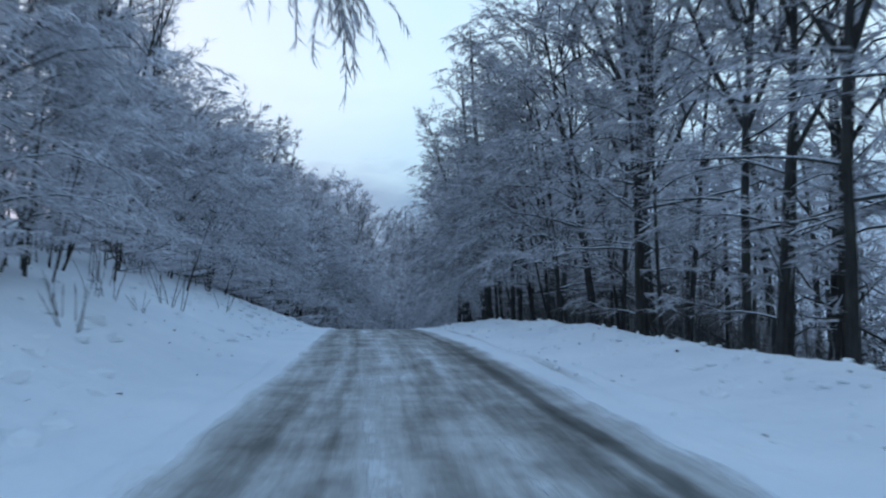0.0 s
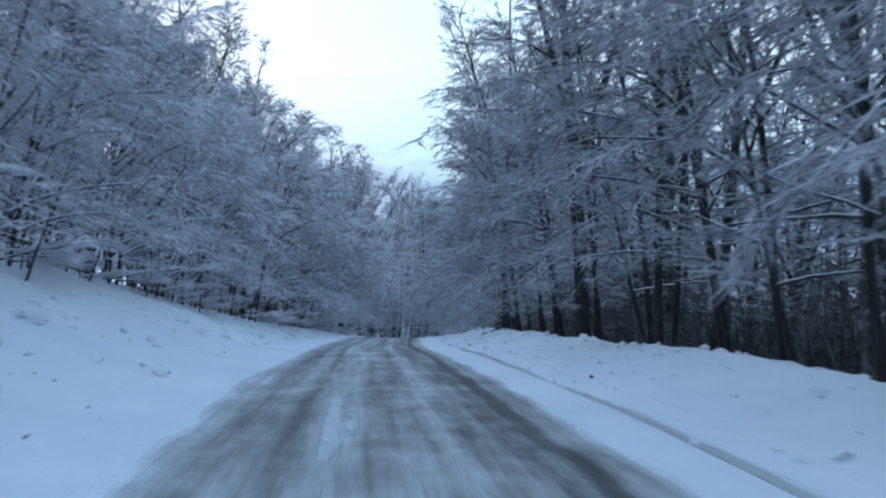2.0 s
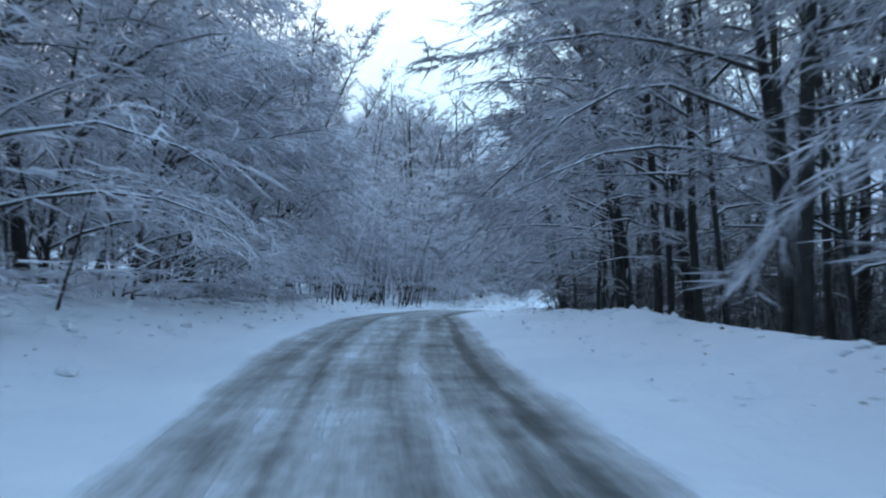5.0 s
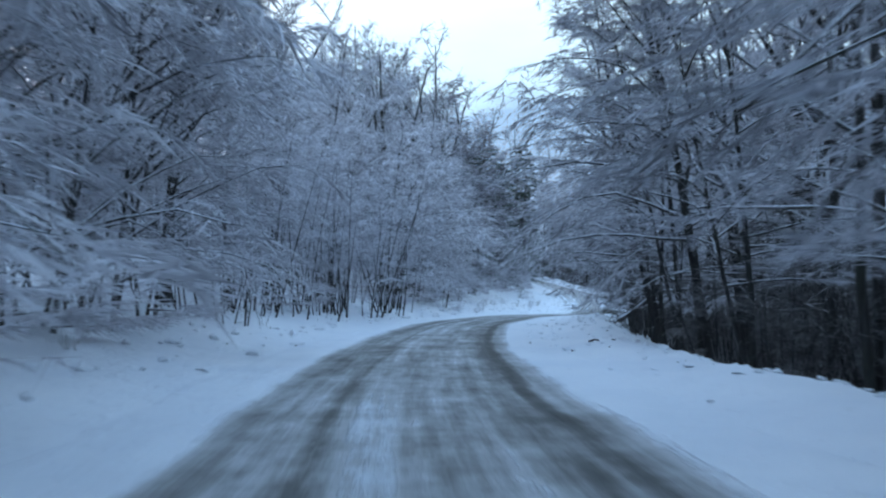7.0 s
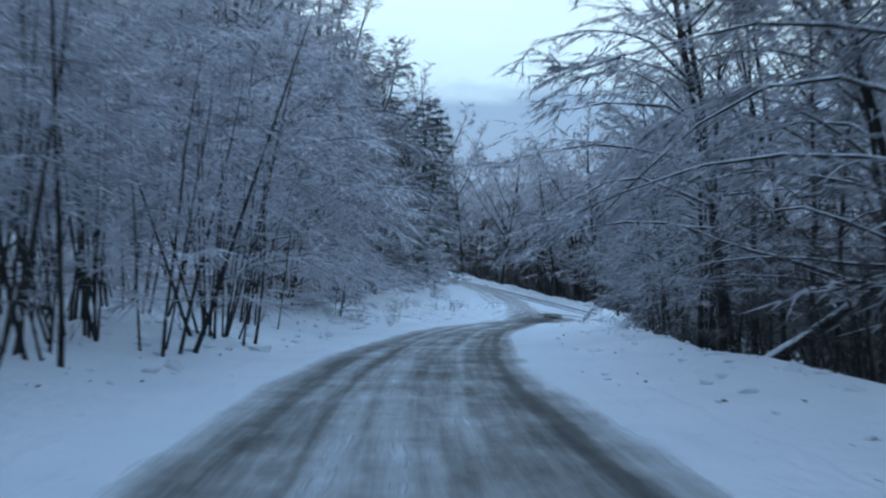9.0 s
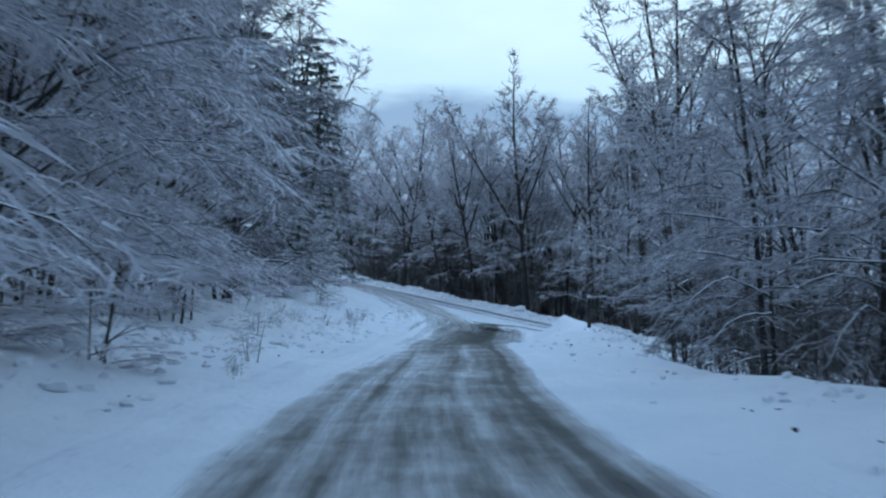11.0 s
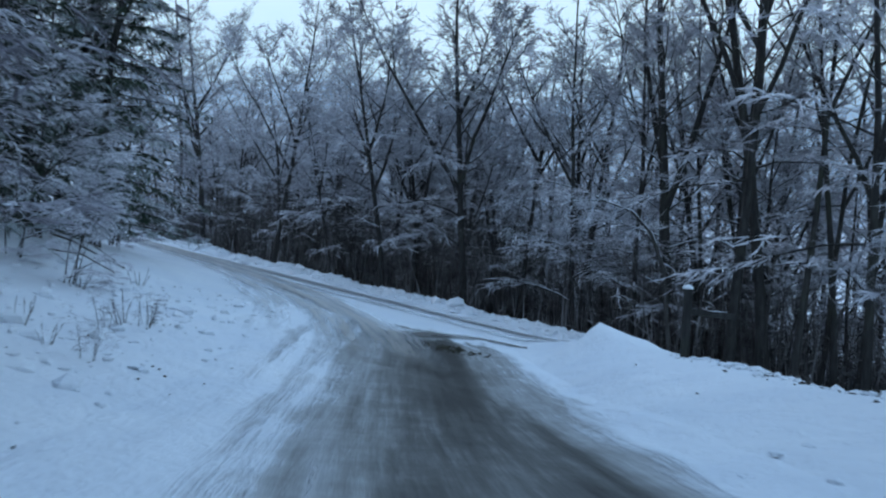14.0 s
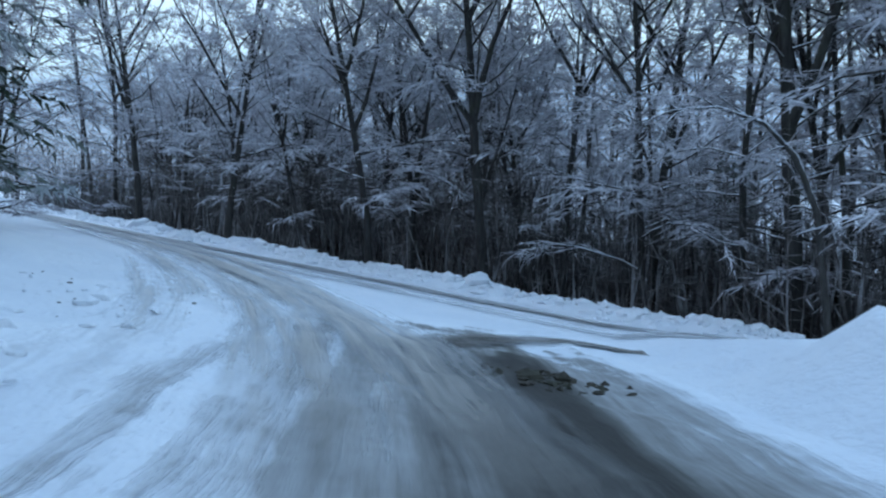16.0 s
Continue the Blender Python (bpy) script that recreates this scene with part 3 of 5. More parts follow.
class Tree:
    """Collects the tubes of trunk and limbs and the blades of the twigs of one tree."""

    def __init__(self, seed):
        self.rng = random.Random(seed)
        self.trunk, self.twigs, self.limbs, self.fine, self.flat, self.floor = ([], []), ([], []), [], False, 1.0, 0.6

    def tube(self, bits, pts, radii, sides):
        v, f = bits
        start, n = len(v), len(pts)
        for k, (p, r) in enumerate(zip(pts, radii)):
            ahead = (pts[min(k + 1, n - 1)] - pts[max(k - 1, 0)]).normalized()
            side = ahead.cross(Vector((0.31, 0.9, 0.2))).normalized()
            up = side.cross(ahead)
            for j in range(sides):
                a = 2 * math.pi * j / sides
                v.append(p + r * (math.cos(a) * side + math.sin(a) * up))
        for k in range(n - 1):
            for j in range(sides):
                a, b = start + k * sides + j, start + k * sides + (j + 1) % sides
                f.append((a, b, b + sides, a + sides))
        f.append(tuple(start + (n - 1) * sides + j for j in range(sides)))

    def blade(self, p, q, w):
        """One frosted twig: a thin wedge."""
        v, f = self.twigs
        g = self.rng
        side = (q - p).cross(Vector((g.uniform(-1, 1), g.uniform(-1, 1), g.uniform(-1, 1))))
        side = side.normalized() * w if side.length > 1e-5 else Vector((w, 0, 0))
        n = len(v)
        v += [p - side, p + side, q]
        f.append((n, n + 1, n + 2))

    def branch(self, p, way, length, droop, wobble, steps):
        g, pts = self.rng, [p.copy()]
        way = way.normalized()
        for k in range(steps):
            way = (way + Vector((g.gauss(0, wobble), g.gauss(0, wobble), g.gauss(0, wobble) - droop * (0.4 + 1.2 * k / steps)))).normalized()
            reach = length / steps
            if p.z < self.floor and way.z < 0:
                way.z *= -0.1
                reach *= 0.35
            p = p + way * reach
            pts.append(p)
        return pts

    def spray(self, pts, twigs, length, width, droop):
        """Twigs along a fine branch, hanging a little."""
        g, n = self.rng, len(pts) - 1
        for k in range(twigs):
            u = (k + g.random()) / twigs * n
            i = min(int(u), n - 1)
            p = pts[i].lerp(pts[i + 1], u - i)
            way = (pts[i + 1] - pts[i]).normalized()
            dirn = way * g.uniform(0.35, 1.1) + aside(way) * g.gauss(0, 0.6) + Vector((g.gauss(0, 0.25), g.gauss(0, 0.25), g.gauss(0, 0.45) * self.flat - droop))
            self.blade(p, p + dirn.normalized() * length * g.uniform(0.45, 1.25), width * g.uniform(0.6, 1.4))

    def limb(self, p, way, length, r, droop, dens, twig_len, width, sag=0.12, split=True):
        """A limb with side branches, fine branches and twigs."""
        g = self.rng
        subs, fines, twigs = dens
        bits = ([], []) if split else self.trunk
        n = 6 if split else 4
        main = self.branch(p, way, length, droop, 0.15, n)
        if self.fine:
            for k in range(n):
                self.blade(main[k], main[k + 1], r)
        else:
            self.tube(bits, main, [r * (1 - 0.88 * k / n) for k in range(n + 1)], 4 if split else 3)
        for k in range(subs):
            u = 0.15 + 0.85 * (k + g.random()) / subs
            i = min(int(u * n), n - 1)
            q = main[i].lerp(main[i + 1], u * n - i)
            ahead = (main[i + 1] - main[i]).normalized()
            sway = ahead * g.uniform(0.6, 1) + aside(ahead) * (1 if k % 2 else -1) * g.uniform(0.35, 0.9) + Vector((0, 0, g.uniform(-0.25, 0.5) * self.flat))
            sl = length * g.uniform(0.30, 0.52) * (1.25 - 0.7 * u)
            sub = self.branch(q, sway, sl, droop * 1.1, 0.14, 3)
            for j, w in enumerate((0.30, 0.22, 0.14)):
                self.blade(sub[j], sub[j + 1], r * w)
            for j in range(fines):
                w = g.uniform(0.1, 1.0) * 3
                i2 = min(int(w), 2)
                q2 = sub[i2].lerp(sub[i2 + 1], w - i2)
                a2 = (sub[i2 + 1] - sub[i2]).normalized()
                fine = self.branch(q2, a2 * g.uniform(0.5, 1) + aside(a2) * g.uniform(-1, 1) + Vector((0, 0, g.uniform(-0.4, 0.4) * self.flat)), sl * g.uniform(0.35, 0.65), sag, 0.15, 2)
                self.blade(fine[0], fine[1], width * 1.3)
                self.blade(fine[1], fine[2], width * 1.1)
                self.spray(fine, twigs, twig_len, width, sag)
        self.spray(main[n // 2:], twigs * 2, twig_len, width, sag)
        if split:
            self.limbs.append(bits)

    def finish(self, name, label, frost, category="tree", group="", bark=None, crown="crown", limb="limb"):
        root = new(name)
        root.empty_display_size = 0.3
        tagged(root, label, category, group)
        if self.trunk[0]:
            part("trunk", mesh_of("trunk", [tuple(p) for p in self.trunk[0]], self.trunk[1], bark or BARK, True), root)
        for v, f in self.limbs:
            part(limb, mesh_of(limb, [tuple(p) for p in v], f, BARK if limb == "stem" else LIMB, True), root)
        if self.twigs[0]:
            part(crown, mesh_of(crown, [tuple(p) for p in self.twigs[0]], self.twigs[1], frost), root)
        return root


def trunk_line(t, height, lean, r, sides=8, steps=8, base=None, curve=0.05):
    g = t.rng
    p = base or Vector((0, 0, -0.7))
    pts = [p.copy()]
    way = Vector((lean[0], lean[1], 1)).normalized()
    for k in range(steps):
        way = (way + Vector((g.gauss(0, 0.04), g.gauss(0, 0.04), curve))).normalized()
        p = p + way * (height + 0.7) / steps
        pts.append(p)
    t.tube(t.trunk, pts, [r * (1.25 if k == 0 else 1.0) * (1 - 0.82 * (k / steps) ** 1.2) for k in range(steps + 1)], sides)
    return pts


def along(pts, u):
    u = u * (len(pts) - 1)
    i = min(int(u), len(pts) - 2)
    return pts[i].lerp(pts[i + 1], u - i)


def tall_beech(seed, height, r, first, limbs, spread, frost, label, dens=(5, 5, 8), fork=2, width=0.0145, split=True, twig=0.45, boughs=6, name="beech_tree"):
    """A forest beech: a dark trunk with flat side fans, dividing into rising stems whose boughs end in brushes of frosted twigs."""
    t = Tree(seed)
    g = t.rng
    pts = trunk_line(t, height, (g.gauss(0, 0.05), g.gauss(0, 0.05)), r, 8 if split else 5, 10 if split else 6)
    stems = [(pts, 0.5)]
    spin = g.uniform(0, 6.28)
    for k in range(fork):
        u = g.uniform(0.34, 0.58)
        a = spin + k * 6.28 / fork + g.uniform(-0.4, 0.4)
        stem = t.branch(along(pts, u), Vector((math.cos(a) * 0.55, math.sin(a) * 0.55, 1)), height * (0.93 - u) * g.uniform(0.85, 1.1), -0.035, 0.07, 6)
        t.tube(t.trunk, stem, [r * 0.6 * (1 - 0.85 * k2 / 6) for k2 in range(7)], 6 if split else 4)
        stems.append((stem, 0.15))
    t.flat = 0.4                                     # flat fans low on the trunk
    for k in range(limbs):
        u = (k + g.random()) / limbs
        spin += 2.4 + g.uniform(-0.5, 0.5)
        length = spread * (1.05 - 0.35 * u) * g.uniform(0.65, 1.2)
        t.limb(along(pts, first + (0.62 - first) * u), Vector((math.cos(spin), math.sin(spin), 0.22 + 0.5 * u + g.uniform(-0.15, 0.2))), length, 0.014 + length * 0.008, 0.07, dens, twig, width, 0.14, split)
    t.flat = 0.9                                     # rising boughs
    for stem, low in stems:
        for k in range(boughs):
            u = (k + g.random()) / boughs
            spin += 2.4 + g.uniform(-0.4, 0.4)
            length = spread * (0.85 - 0.45 * u) * g.uniform(0.7, 1.15)
            t.limb(along(stem, low + (0.97 - low) * u), Vector((math.cos(spin), math.sin(spin), 1.0 + 0.9 * u)), length, 0.016 + length * 0.009, -0.02, (dens[0], max(3, dens[1] - 1), dens[2] - 1), twig * 0.9, width, -0.01, False)
        t.limb(stem[-2], stem[-1] - stem[-2], spread * 0.4, 0.02, 0.0, dens, twig * 0.9, width, -0.02, False)
    return t.finish(name, label, frost)


def bank_tree(seed, height, r, lean, limbs, spread, label, dens=(7, 4, 8), low=0.05, width=0.0155, frost=None, count=3, reach=5.4, side=0.72, floor=0.45):
    """A tree at the wood's edge: it leans out towards +x and its limbs sweep outwards and droop in flat fans under the frost."""
    t = Tree(seed)
    t.flat, t.floor = 0.3, floor
    g = t.rng
    stems = []
    for k, (out, across, tall) in enumerate(((lean, 0.0, 1.0), (lean + 0.10, 0.10, 0.8), (lean - 0.06, -0.20, 0.86), (lean + 0.24, -0.08, 0.6))[:count]):
        stems.append(trunk_line(t, height * tall, (out, across + g.gauss(0, 0.05)), r * (1.0 if k == 0 else 0.75), 7, 9, Vector((0.25 * math.cos(2.1 * k), 0.25 * math.sin(2.1 * k), -0.7)), 0.015))
    for k in range(limbs):
        u = (k + g.random()) / limbs
        p = along(stems[k % len(stems)], low + (1 - low) * u)
        a = g.gauss(0, 0.95) if g.random() < side else g.uniform(-3.14, 3.14)
        length = min(spread * (1.12 - 0.62 * u) * g.uniform(0.65, 1.2), reach)
        t.floor = floor * g.uniform(0.7, 1.7)
        t.limb(p, Vector((math.cos(a), math.sin(a), 0.12 + 2.2 * min(u, 0.35) + 0.5 * u)), length, 0.014 + length * 0.007, 0.16, dens, 0.40, width, 0.24, u < 0.4)
    for stem in stems:
        for k in range(3):
            a = g.uniform(0, 6.28)
            t.limb(along(stem, 0.90 + 0.03 * k), Vector((math.cos(a), math.sin(a), 1.5)), spread * 0.42, 0.02, 0.12, (5, 4, 7), 0.42, width, 0.16, False)
    return t.finish("frosted_tree", label, frost or FROST)


def thicket(seed, stems, height, spread, label, dens=(3, 3, 6), frost=None, name="sapling_clump", low=0.2, foot=0.8):
    """Several thin stems from one foot, with fine drooping branches."""
    t = Tree(seed)
    t.fine, t.flat = True, 0.6
    g = t.rng
    for s in range(stems):
        a = g.uniform(0, 6.28)
        h = height * g.uniform(0.6, 1.1)
        pts = trunk_line(t, h, (math.cos(a) * g.uniform(0.05, 0.4), math.sin(a) * g.uniform(0.05, 0.4)), g.uniform(0.02, 0.042), 5, 6,
                         Vector((math.cos(a) * foot * g.random(), math.sin(a) * foot * g.random(), -0.4)))
        for k in range(6):
            b = g.uniform(0, 6.28)
            p = along(pts, low + (1 - low) * (k + g.random()) / 6)
            t.limb(p, Vector((math.cos(b), math.sin(b), 0.7)), spread * g.uniform(0.6, 1.2), 0.014, 0.15, dens, 0.36, 0.011, 0.2, False)
        t.limbs.append(t.trunk)
        t.trunk = ([], [])
    return t.finish(name, label, frost or FROST, "bush", limb="stem")


def spruce(seed, height, r, label):
    t = Tree(seed)
    g = t.rng
    pts = trunk_line(t, height, (0.0, 0.0), r)
    turn, n = 0.0, 76
    for k in range(n):
        u = (k + g.random()) / n
        p = along(pts, 0.06 + 0.92 * u)
        turn += 2.4
        length = (0.6 + 3.4 * (1 - u) ** 0.8) * g.uniform(0.75, 1.2)
        main = t.branch(p, Vector((math.cos(turn), math.sin(turn), 0.15 - 0.3 * (1 - u))), length, 0.05, 0.05, 4)
        t.tube(t.trunk, main, [0.035, 0.028, 0.02, 0.012, 0.004], 3)
        for j in range(9):
            w = (j + g.random()) / 9 * 4
            i = min(int(w), 3)
            q = main[i].lerp(main[i + 1], w - i)
            a = (main[i + 1] - main[i]).normalized()
            sub = t.branch(q, a * 0.7 + aside(a) * g.choice((-1, 1)) + Vector((0, 0, -0.15)), length * 0.3 * g.uniform(0.5, 1.1), 0.15, 0.08, 2)
            t.spray(sub, 11, 0.30, 0.045, 0.35)
    return t.finish("spruce_tree", label, NEEDLE, crown="needles")


standing = set()


def put(proto, x, y, turn, size, lean=0.0):
    """Stands a tree at x, y: the finished one itself the first time, copies of it after that."""
    m = Matrix.LocRotScale((x, y, float(ground_z(x, y))), Euler((radians(lean), 0, radians(turn))), (size, size, size))
    if proto.name not in standing:
        standing.add(proto.name)
        proto.matrix_basis = m
        return proto
    made = copy_thing(proto, m)
    made.scale = (size, size, size)
    return made


TALL = [tall_beech(11, 19, 0.13, 0.14, 12, 4.6, FROST_DARK, "tall beech with dark trunk and frosted crown", (6, 4, 7)),
        tall_beech(12, 20, 0.28, 0.18, 12, 5.0, FROST_DARK, "tall forked beech with dark trunk and frosted crown", (6, 4, 7)),
        tall_beech(13, 18, 0.14, 0.14, 13, 4.4, FROST, "slender beech with thickly frosted branches", (6, 4, 7)),
        tall_beech(14, 21, 0.15, 0.26, 10, 4.8, FROST_DARK, "tall beech with high, open frosted crown", (6, 4, 7), fork=3)]
EDGE = [bank_tree(21, 8.6, 0.055, 0.10, 30, 4.6, "leaning tree with drooping, thickly frosted branches"),
        bank_tree(22, 12.0, 0.075, 0.06, 34, 5.0, "edge tree with arching, thickly frosted branches", (6, 4, 7), width=0.0175),
        bank_tree(23, 6.8, 0.05, 0.20, 26, 3.9, "small leaning tree bowed under frost", count=4),
        bank_tree(26, 12.0, 0.10, 0.06, 32, 4.8, "edge tree with thinly frosted, drooping branches, shade put into their colour", (6, 4, 7), width=0.0165, frost=SHADED)]
LOWER = [bank_tree(24, 16, 0.13, 0.05, 32, 5.4, "edge tree with long, drooping, frosted upper branches", low=0.30, count=2, frost=FROST_DARK, reach=5.8, side=0.8, floor=3.4),
         bank_tree(25, 14.5, 0.10, 0.06, 30, 4.9, "slim edge tree with drooping frosted branches", low=0.28, count=2, frost=FROST_DARK, reach=5.4, side=0.8, floor=3.2)]
CLUMP = [thicket(41, 6, 5.5, 2.0, "clump of thin saplings with frosted twigs"), thicket(42, 5, 3.6, 1.6, "low clump of frosted saplings")]
STEMS = thicket(45, 9, 6.5, 2.2, "group of thin dark leaning stems with frosted tops", low=0.42, foot=1.5, name="sapling_group")
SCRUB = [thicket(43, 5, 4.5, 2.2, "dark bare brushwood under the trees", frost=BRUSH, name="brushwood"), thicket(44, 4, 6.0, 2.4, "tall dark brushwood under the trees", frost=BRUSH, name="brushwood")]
DISTANT = [tall_beech(15, 19, 0.16, 0.26, 6, 4.6, FROST, "tall beech with frosted, brush-like crown", (5, 3, 5), 3, 0.032, False, 0.62, 5),
           tall_beech(16, 21, 0.20, 0.30, 6, 4.8, FROST_DARK, "tall forked beech with open frosted crown", (5, 3, 5), 3, 0.030, False, 0.62, 5),
           tall_beech(17, 18, 0.15, 0.25, 6, 4.2, FROST, "slender beech with fine frosted twigs", (5, 3, 5), 2, 0.032, False, 0.62, 6)]
POLE = [tall_beech(34, 17, 0.13, 0.45, 3, 3.2, FROST_DARK, "slim pole-like beech with a small frosted crown", (4, 3, 5), 1, 0.02, False, 0.55, 5),
        tall_beech(35, 15, 0.10, 0.40, 3, 2.8, FROST, "thin young beech with a small frosted crown", (4, 3, 5), 1, 0.02, False, 0.55, 5)]
CROWN = [tall_beech(18, 19, 0.21, 0.20, 9, 5.6, FROST_DARK, "old beech with a broad, finely branched frosted crown", (7, 4, 6), 3, 0.026, False, 0.70, 8),
         tall_beech(19, 17.5, 0.18, 0.16, 10, 5.2, FROST, "beech with a rounded, brush-like frosted crown", (7, 4, 6), 4, 0.026, False, 0.66, 7)]
SPRUCE = spruce(51, 14, 0.17, "dark green spruce dusted with snow")

rs = random.Random(5)
used = []


def free(x, y, gap):
    if any((x - a) ** 2 + (y - b) ** 2 < gap * gap for a, b in used):
        return False
    used.append((x, y))
    return True


def at(s, d):
    """The place d metres to the right of the road's centre where y is about s."""
    i = int(np.clip(np.searchsorted(ROADLINE[:, 1], s), 0, len(ROADLINE) - 1))
    return ROADLINE[i, 0] + d * WAY[i, 1], ROADLINE[i, 1] - d * WAY[i, 0]


def beyond(a, b):
    """A metres along the crossing road's far bank and b metres past it."""
    return BANK_A + BANK_DIR * a + np.array((BANK_DIR[1], -BANK_DIR[0])) * b


# trees that can be told apart: form, place, turn, size
ALONG_THE_ROAD = (
    (LOWER[0], 6.0, 50.5, 228, 1.0), (LOWER[1], 8.2, 40.6, 170, 1.05), (TALL[1], 4.7, 57.0, 40, 1.0), (TALL[3], 2.4, 75.0, 160, 1.0), (EDGE[1], -11.8, 109.1, 0, 0.8), (EDGE[0], -11.7, 84.3, 10, 0.9),
    (CLUMP[0], -8.4, 120.4, 0, 1.0), (CLUMP[0], -7.9, 123.9, 120, 1.1), (CLUMP[0], -7.1, 127.3, 200, 1.15), (CLUMP[0], -5.8, 130.6, 40, 1.1),
    (CLUMP[1], -10.2, 112.0, 90, 0.9), (EDGE[1], -13.8, 96.4, 0, 1.3), (CROWN[0], -15.6, 143.9, 20, 1.25), (LOWER[0], 7.4, 133.2, 160, 1.05), (LOWER[0], 5.4, 71.8, 185, 1.1),
    (LOWER[1], 5.4, 79.5, 175, 1.1), (LOWER[0], 5.0, 90.5, 180, 1.05), (LOWER[1], 5.0, 103.0, 185, 1.25), (LOWER[0], 6.6, 115.5, 178, 1.05), (STEMS, -8.9, 123.2, 0, 1.1), (STEMS, -7.9, 126.6, 70, 1.0),
    (STEMS, -9.6, 119.6, 150, 1.05), (STEMS, -10.6, 116.4, 200, 1.1), (STEMS, -6.4, 131.0, 250, 1.0), (STEMS, -11.0, 121.5, 300, 1.2), (STEMS, -9.2, 129.2, 20, 1.15), (STEMS, -11.8, 113.4, 110, 1.0),
    (CROWN[0], -13.0, 70.5, 40, 0.86), (CROWN[0], -13.6, 83.0, 170, 0.84), (CROWN[1], -12.6, 77.0, 90, 0.80), (CROWN[0], -12.6, 113.8, 250, 0.88), (CROWN[1], -15.6, 98.0, 10, 1.0), (DISTANT[0], 10.2, 131.0, 40, 0.95), (CROWN[1], 12.0, 134.5, 120, 0.92), (DISTANT[2], 11.2, 139.0, 200, 0.9), (LOWER[1], 10.2, 127.6, 185, 1.0), (DISTANT[0], 9.0, 122.0, 280, 1.0), (CROWN[1], 10.2, 117.0, 20, 0.95),
    (STEMS, -8.6, 133.6, 190, 1.1), (STEMS, -6.2, 136.4, 310, 0.95),)
UPPER_CORNER = (
    (CROWN[0], -7.5, 175.5, 0, 1.16), (CROWN[0], -3.3, 194.9, 70, 1.2), (TALL[0], 4.0, 190.6, 70, 0.98), (TALL[0], 7.1, 193.0, 200, 1.0), (TALL[3], -14.4, 146.0, 30, 1.05),
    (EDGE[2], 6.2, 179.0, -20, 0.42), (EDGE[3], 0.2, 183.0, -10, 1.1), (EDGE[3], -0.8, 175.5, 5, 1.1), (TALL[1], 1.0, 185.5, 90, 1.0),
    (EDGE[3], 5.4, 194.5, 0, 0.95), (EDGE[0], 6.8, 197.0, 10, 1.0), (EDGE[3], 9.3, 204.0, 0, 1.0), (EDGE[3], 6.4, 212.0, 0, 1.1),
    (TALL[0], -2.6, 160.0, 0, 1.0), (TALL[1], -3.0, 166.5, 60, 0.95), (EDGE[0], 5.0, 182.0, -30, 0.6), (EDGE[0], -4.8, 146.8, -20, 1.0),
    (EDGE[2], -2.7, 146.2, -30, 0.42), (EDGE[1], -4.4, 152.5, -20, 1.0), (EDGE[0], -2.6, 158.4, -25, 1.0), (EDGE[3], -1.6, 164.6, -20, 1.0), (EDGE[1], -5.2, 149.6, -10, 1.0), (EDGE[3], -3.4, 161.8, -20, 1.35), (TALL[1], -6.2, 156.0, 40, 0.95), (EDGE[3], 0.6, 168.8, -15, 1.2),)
CORNER_SPRUCES = (
    (SPRUCE, 4.2, 184.0, 0, 1.0), (SPRUCE, 7.6, 190.5, -10, 1.1), (SPRUCE, 1.6, 177.0, 40, 1.0), (SPRUCE, -1.2, 171.0, 90, 0.95),
    (SPRUCE, 2.6, 189.0, 200, 1.0), (SPRUCE, 5.6, 187.0, 100, 1.15), (SPRUCE, 6.4, 193.8, 300, 1.2),)
LOWER_CORNER = (
    (DISTANT[2], 21.0, 165.4, 30, 0.66), (LOWER[0], 14.0, 149.8, 160, 0.68), (LOWER[1], 15.6, 158.2, 170, 0.7), (LOWER[0], 18.9, 163.2, 200, 0.66),
    (DISTANT[0], 18.2, 155.0, 0, 0.66), (DISTANT[2], 20.6, 161.2, 80, 0.68), (DISTANT[1], 15.5, 147.2, 30, 0.66),)
ACROSS = (
    (CROWN[1], 23.3, 202.4, 10, 0.9), (CROWN[0], 26.6, 198.4, 80, 1.0), (CROWN[1], 19.6, 212.0, 140, 0.95), (CROWN[0], 30.8, 194.0, 200, 0.9), (CROWN[1], 33.6, 187.6, 300, 1.0), (CROWN[0], 17.0, 222.0, 30, 0.95), (TALL[1], 31.1, 187.4, 0, 1.05), (TALL[0], 30.5, 189.2, 70, 1.0),
    (TALL[2], 29.5, 192.6, 20, 1.0), (TALL[3], 32.6, 185.0, 130, 1.0), (POLE[0], 32.0, 186.3, 160, 1.0), (TALL[3], 16.9, 233.8, 50, 1.1),
    (SPRUCE, *beyond(22, 10), 10, 1.0), (SPRUCE, *beyond(8, 12), 70, 0.9), (SPRUCE, *beyond(35, 9), 150, 1.0), (DISTANT[1], 31.7, 182.1, 20, 1.25), (DISTANT[1], 30.5, 182.9, 110, 1.15), (POLE[0], 33.2, 180.0, 190, 1.2), (POLE[1], 34.0, 181.8, 60, 1.3), (DISTANT[0], 32.9, 178.4, 250, 1.2), (POLE[0], 35.2, 175.6, 60, 1.2), (POLE[0], 31.0, 180.2, 80, 1.2),
    (DISTANT[2], 34.6, 180.3, 120, 1.0), (DISTANT[1], 35.9, 177.8, 200, 1.15),)


def known_trees():
    for proto, x, y, turn, size in ALONG_THE_ROAD + UPPER_CORNER + CORNER_SPRUCES + LOWER_CORNER + ACROSS:
        used.append((x, y))
        put(proto, x, y, turn, size)


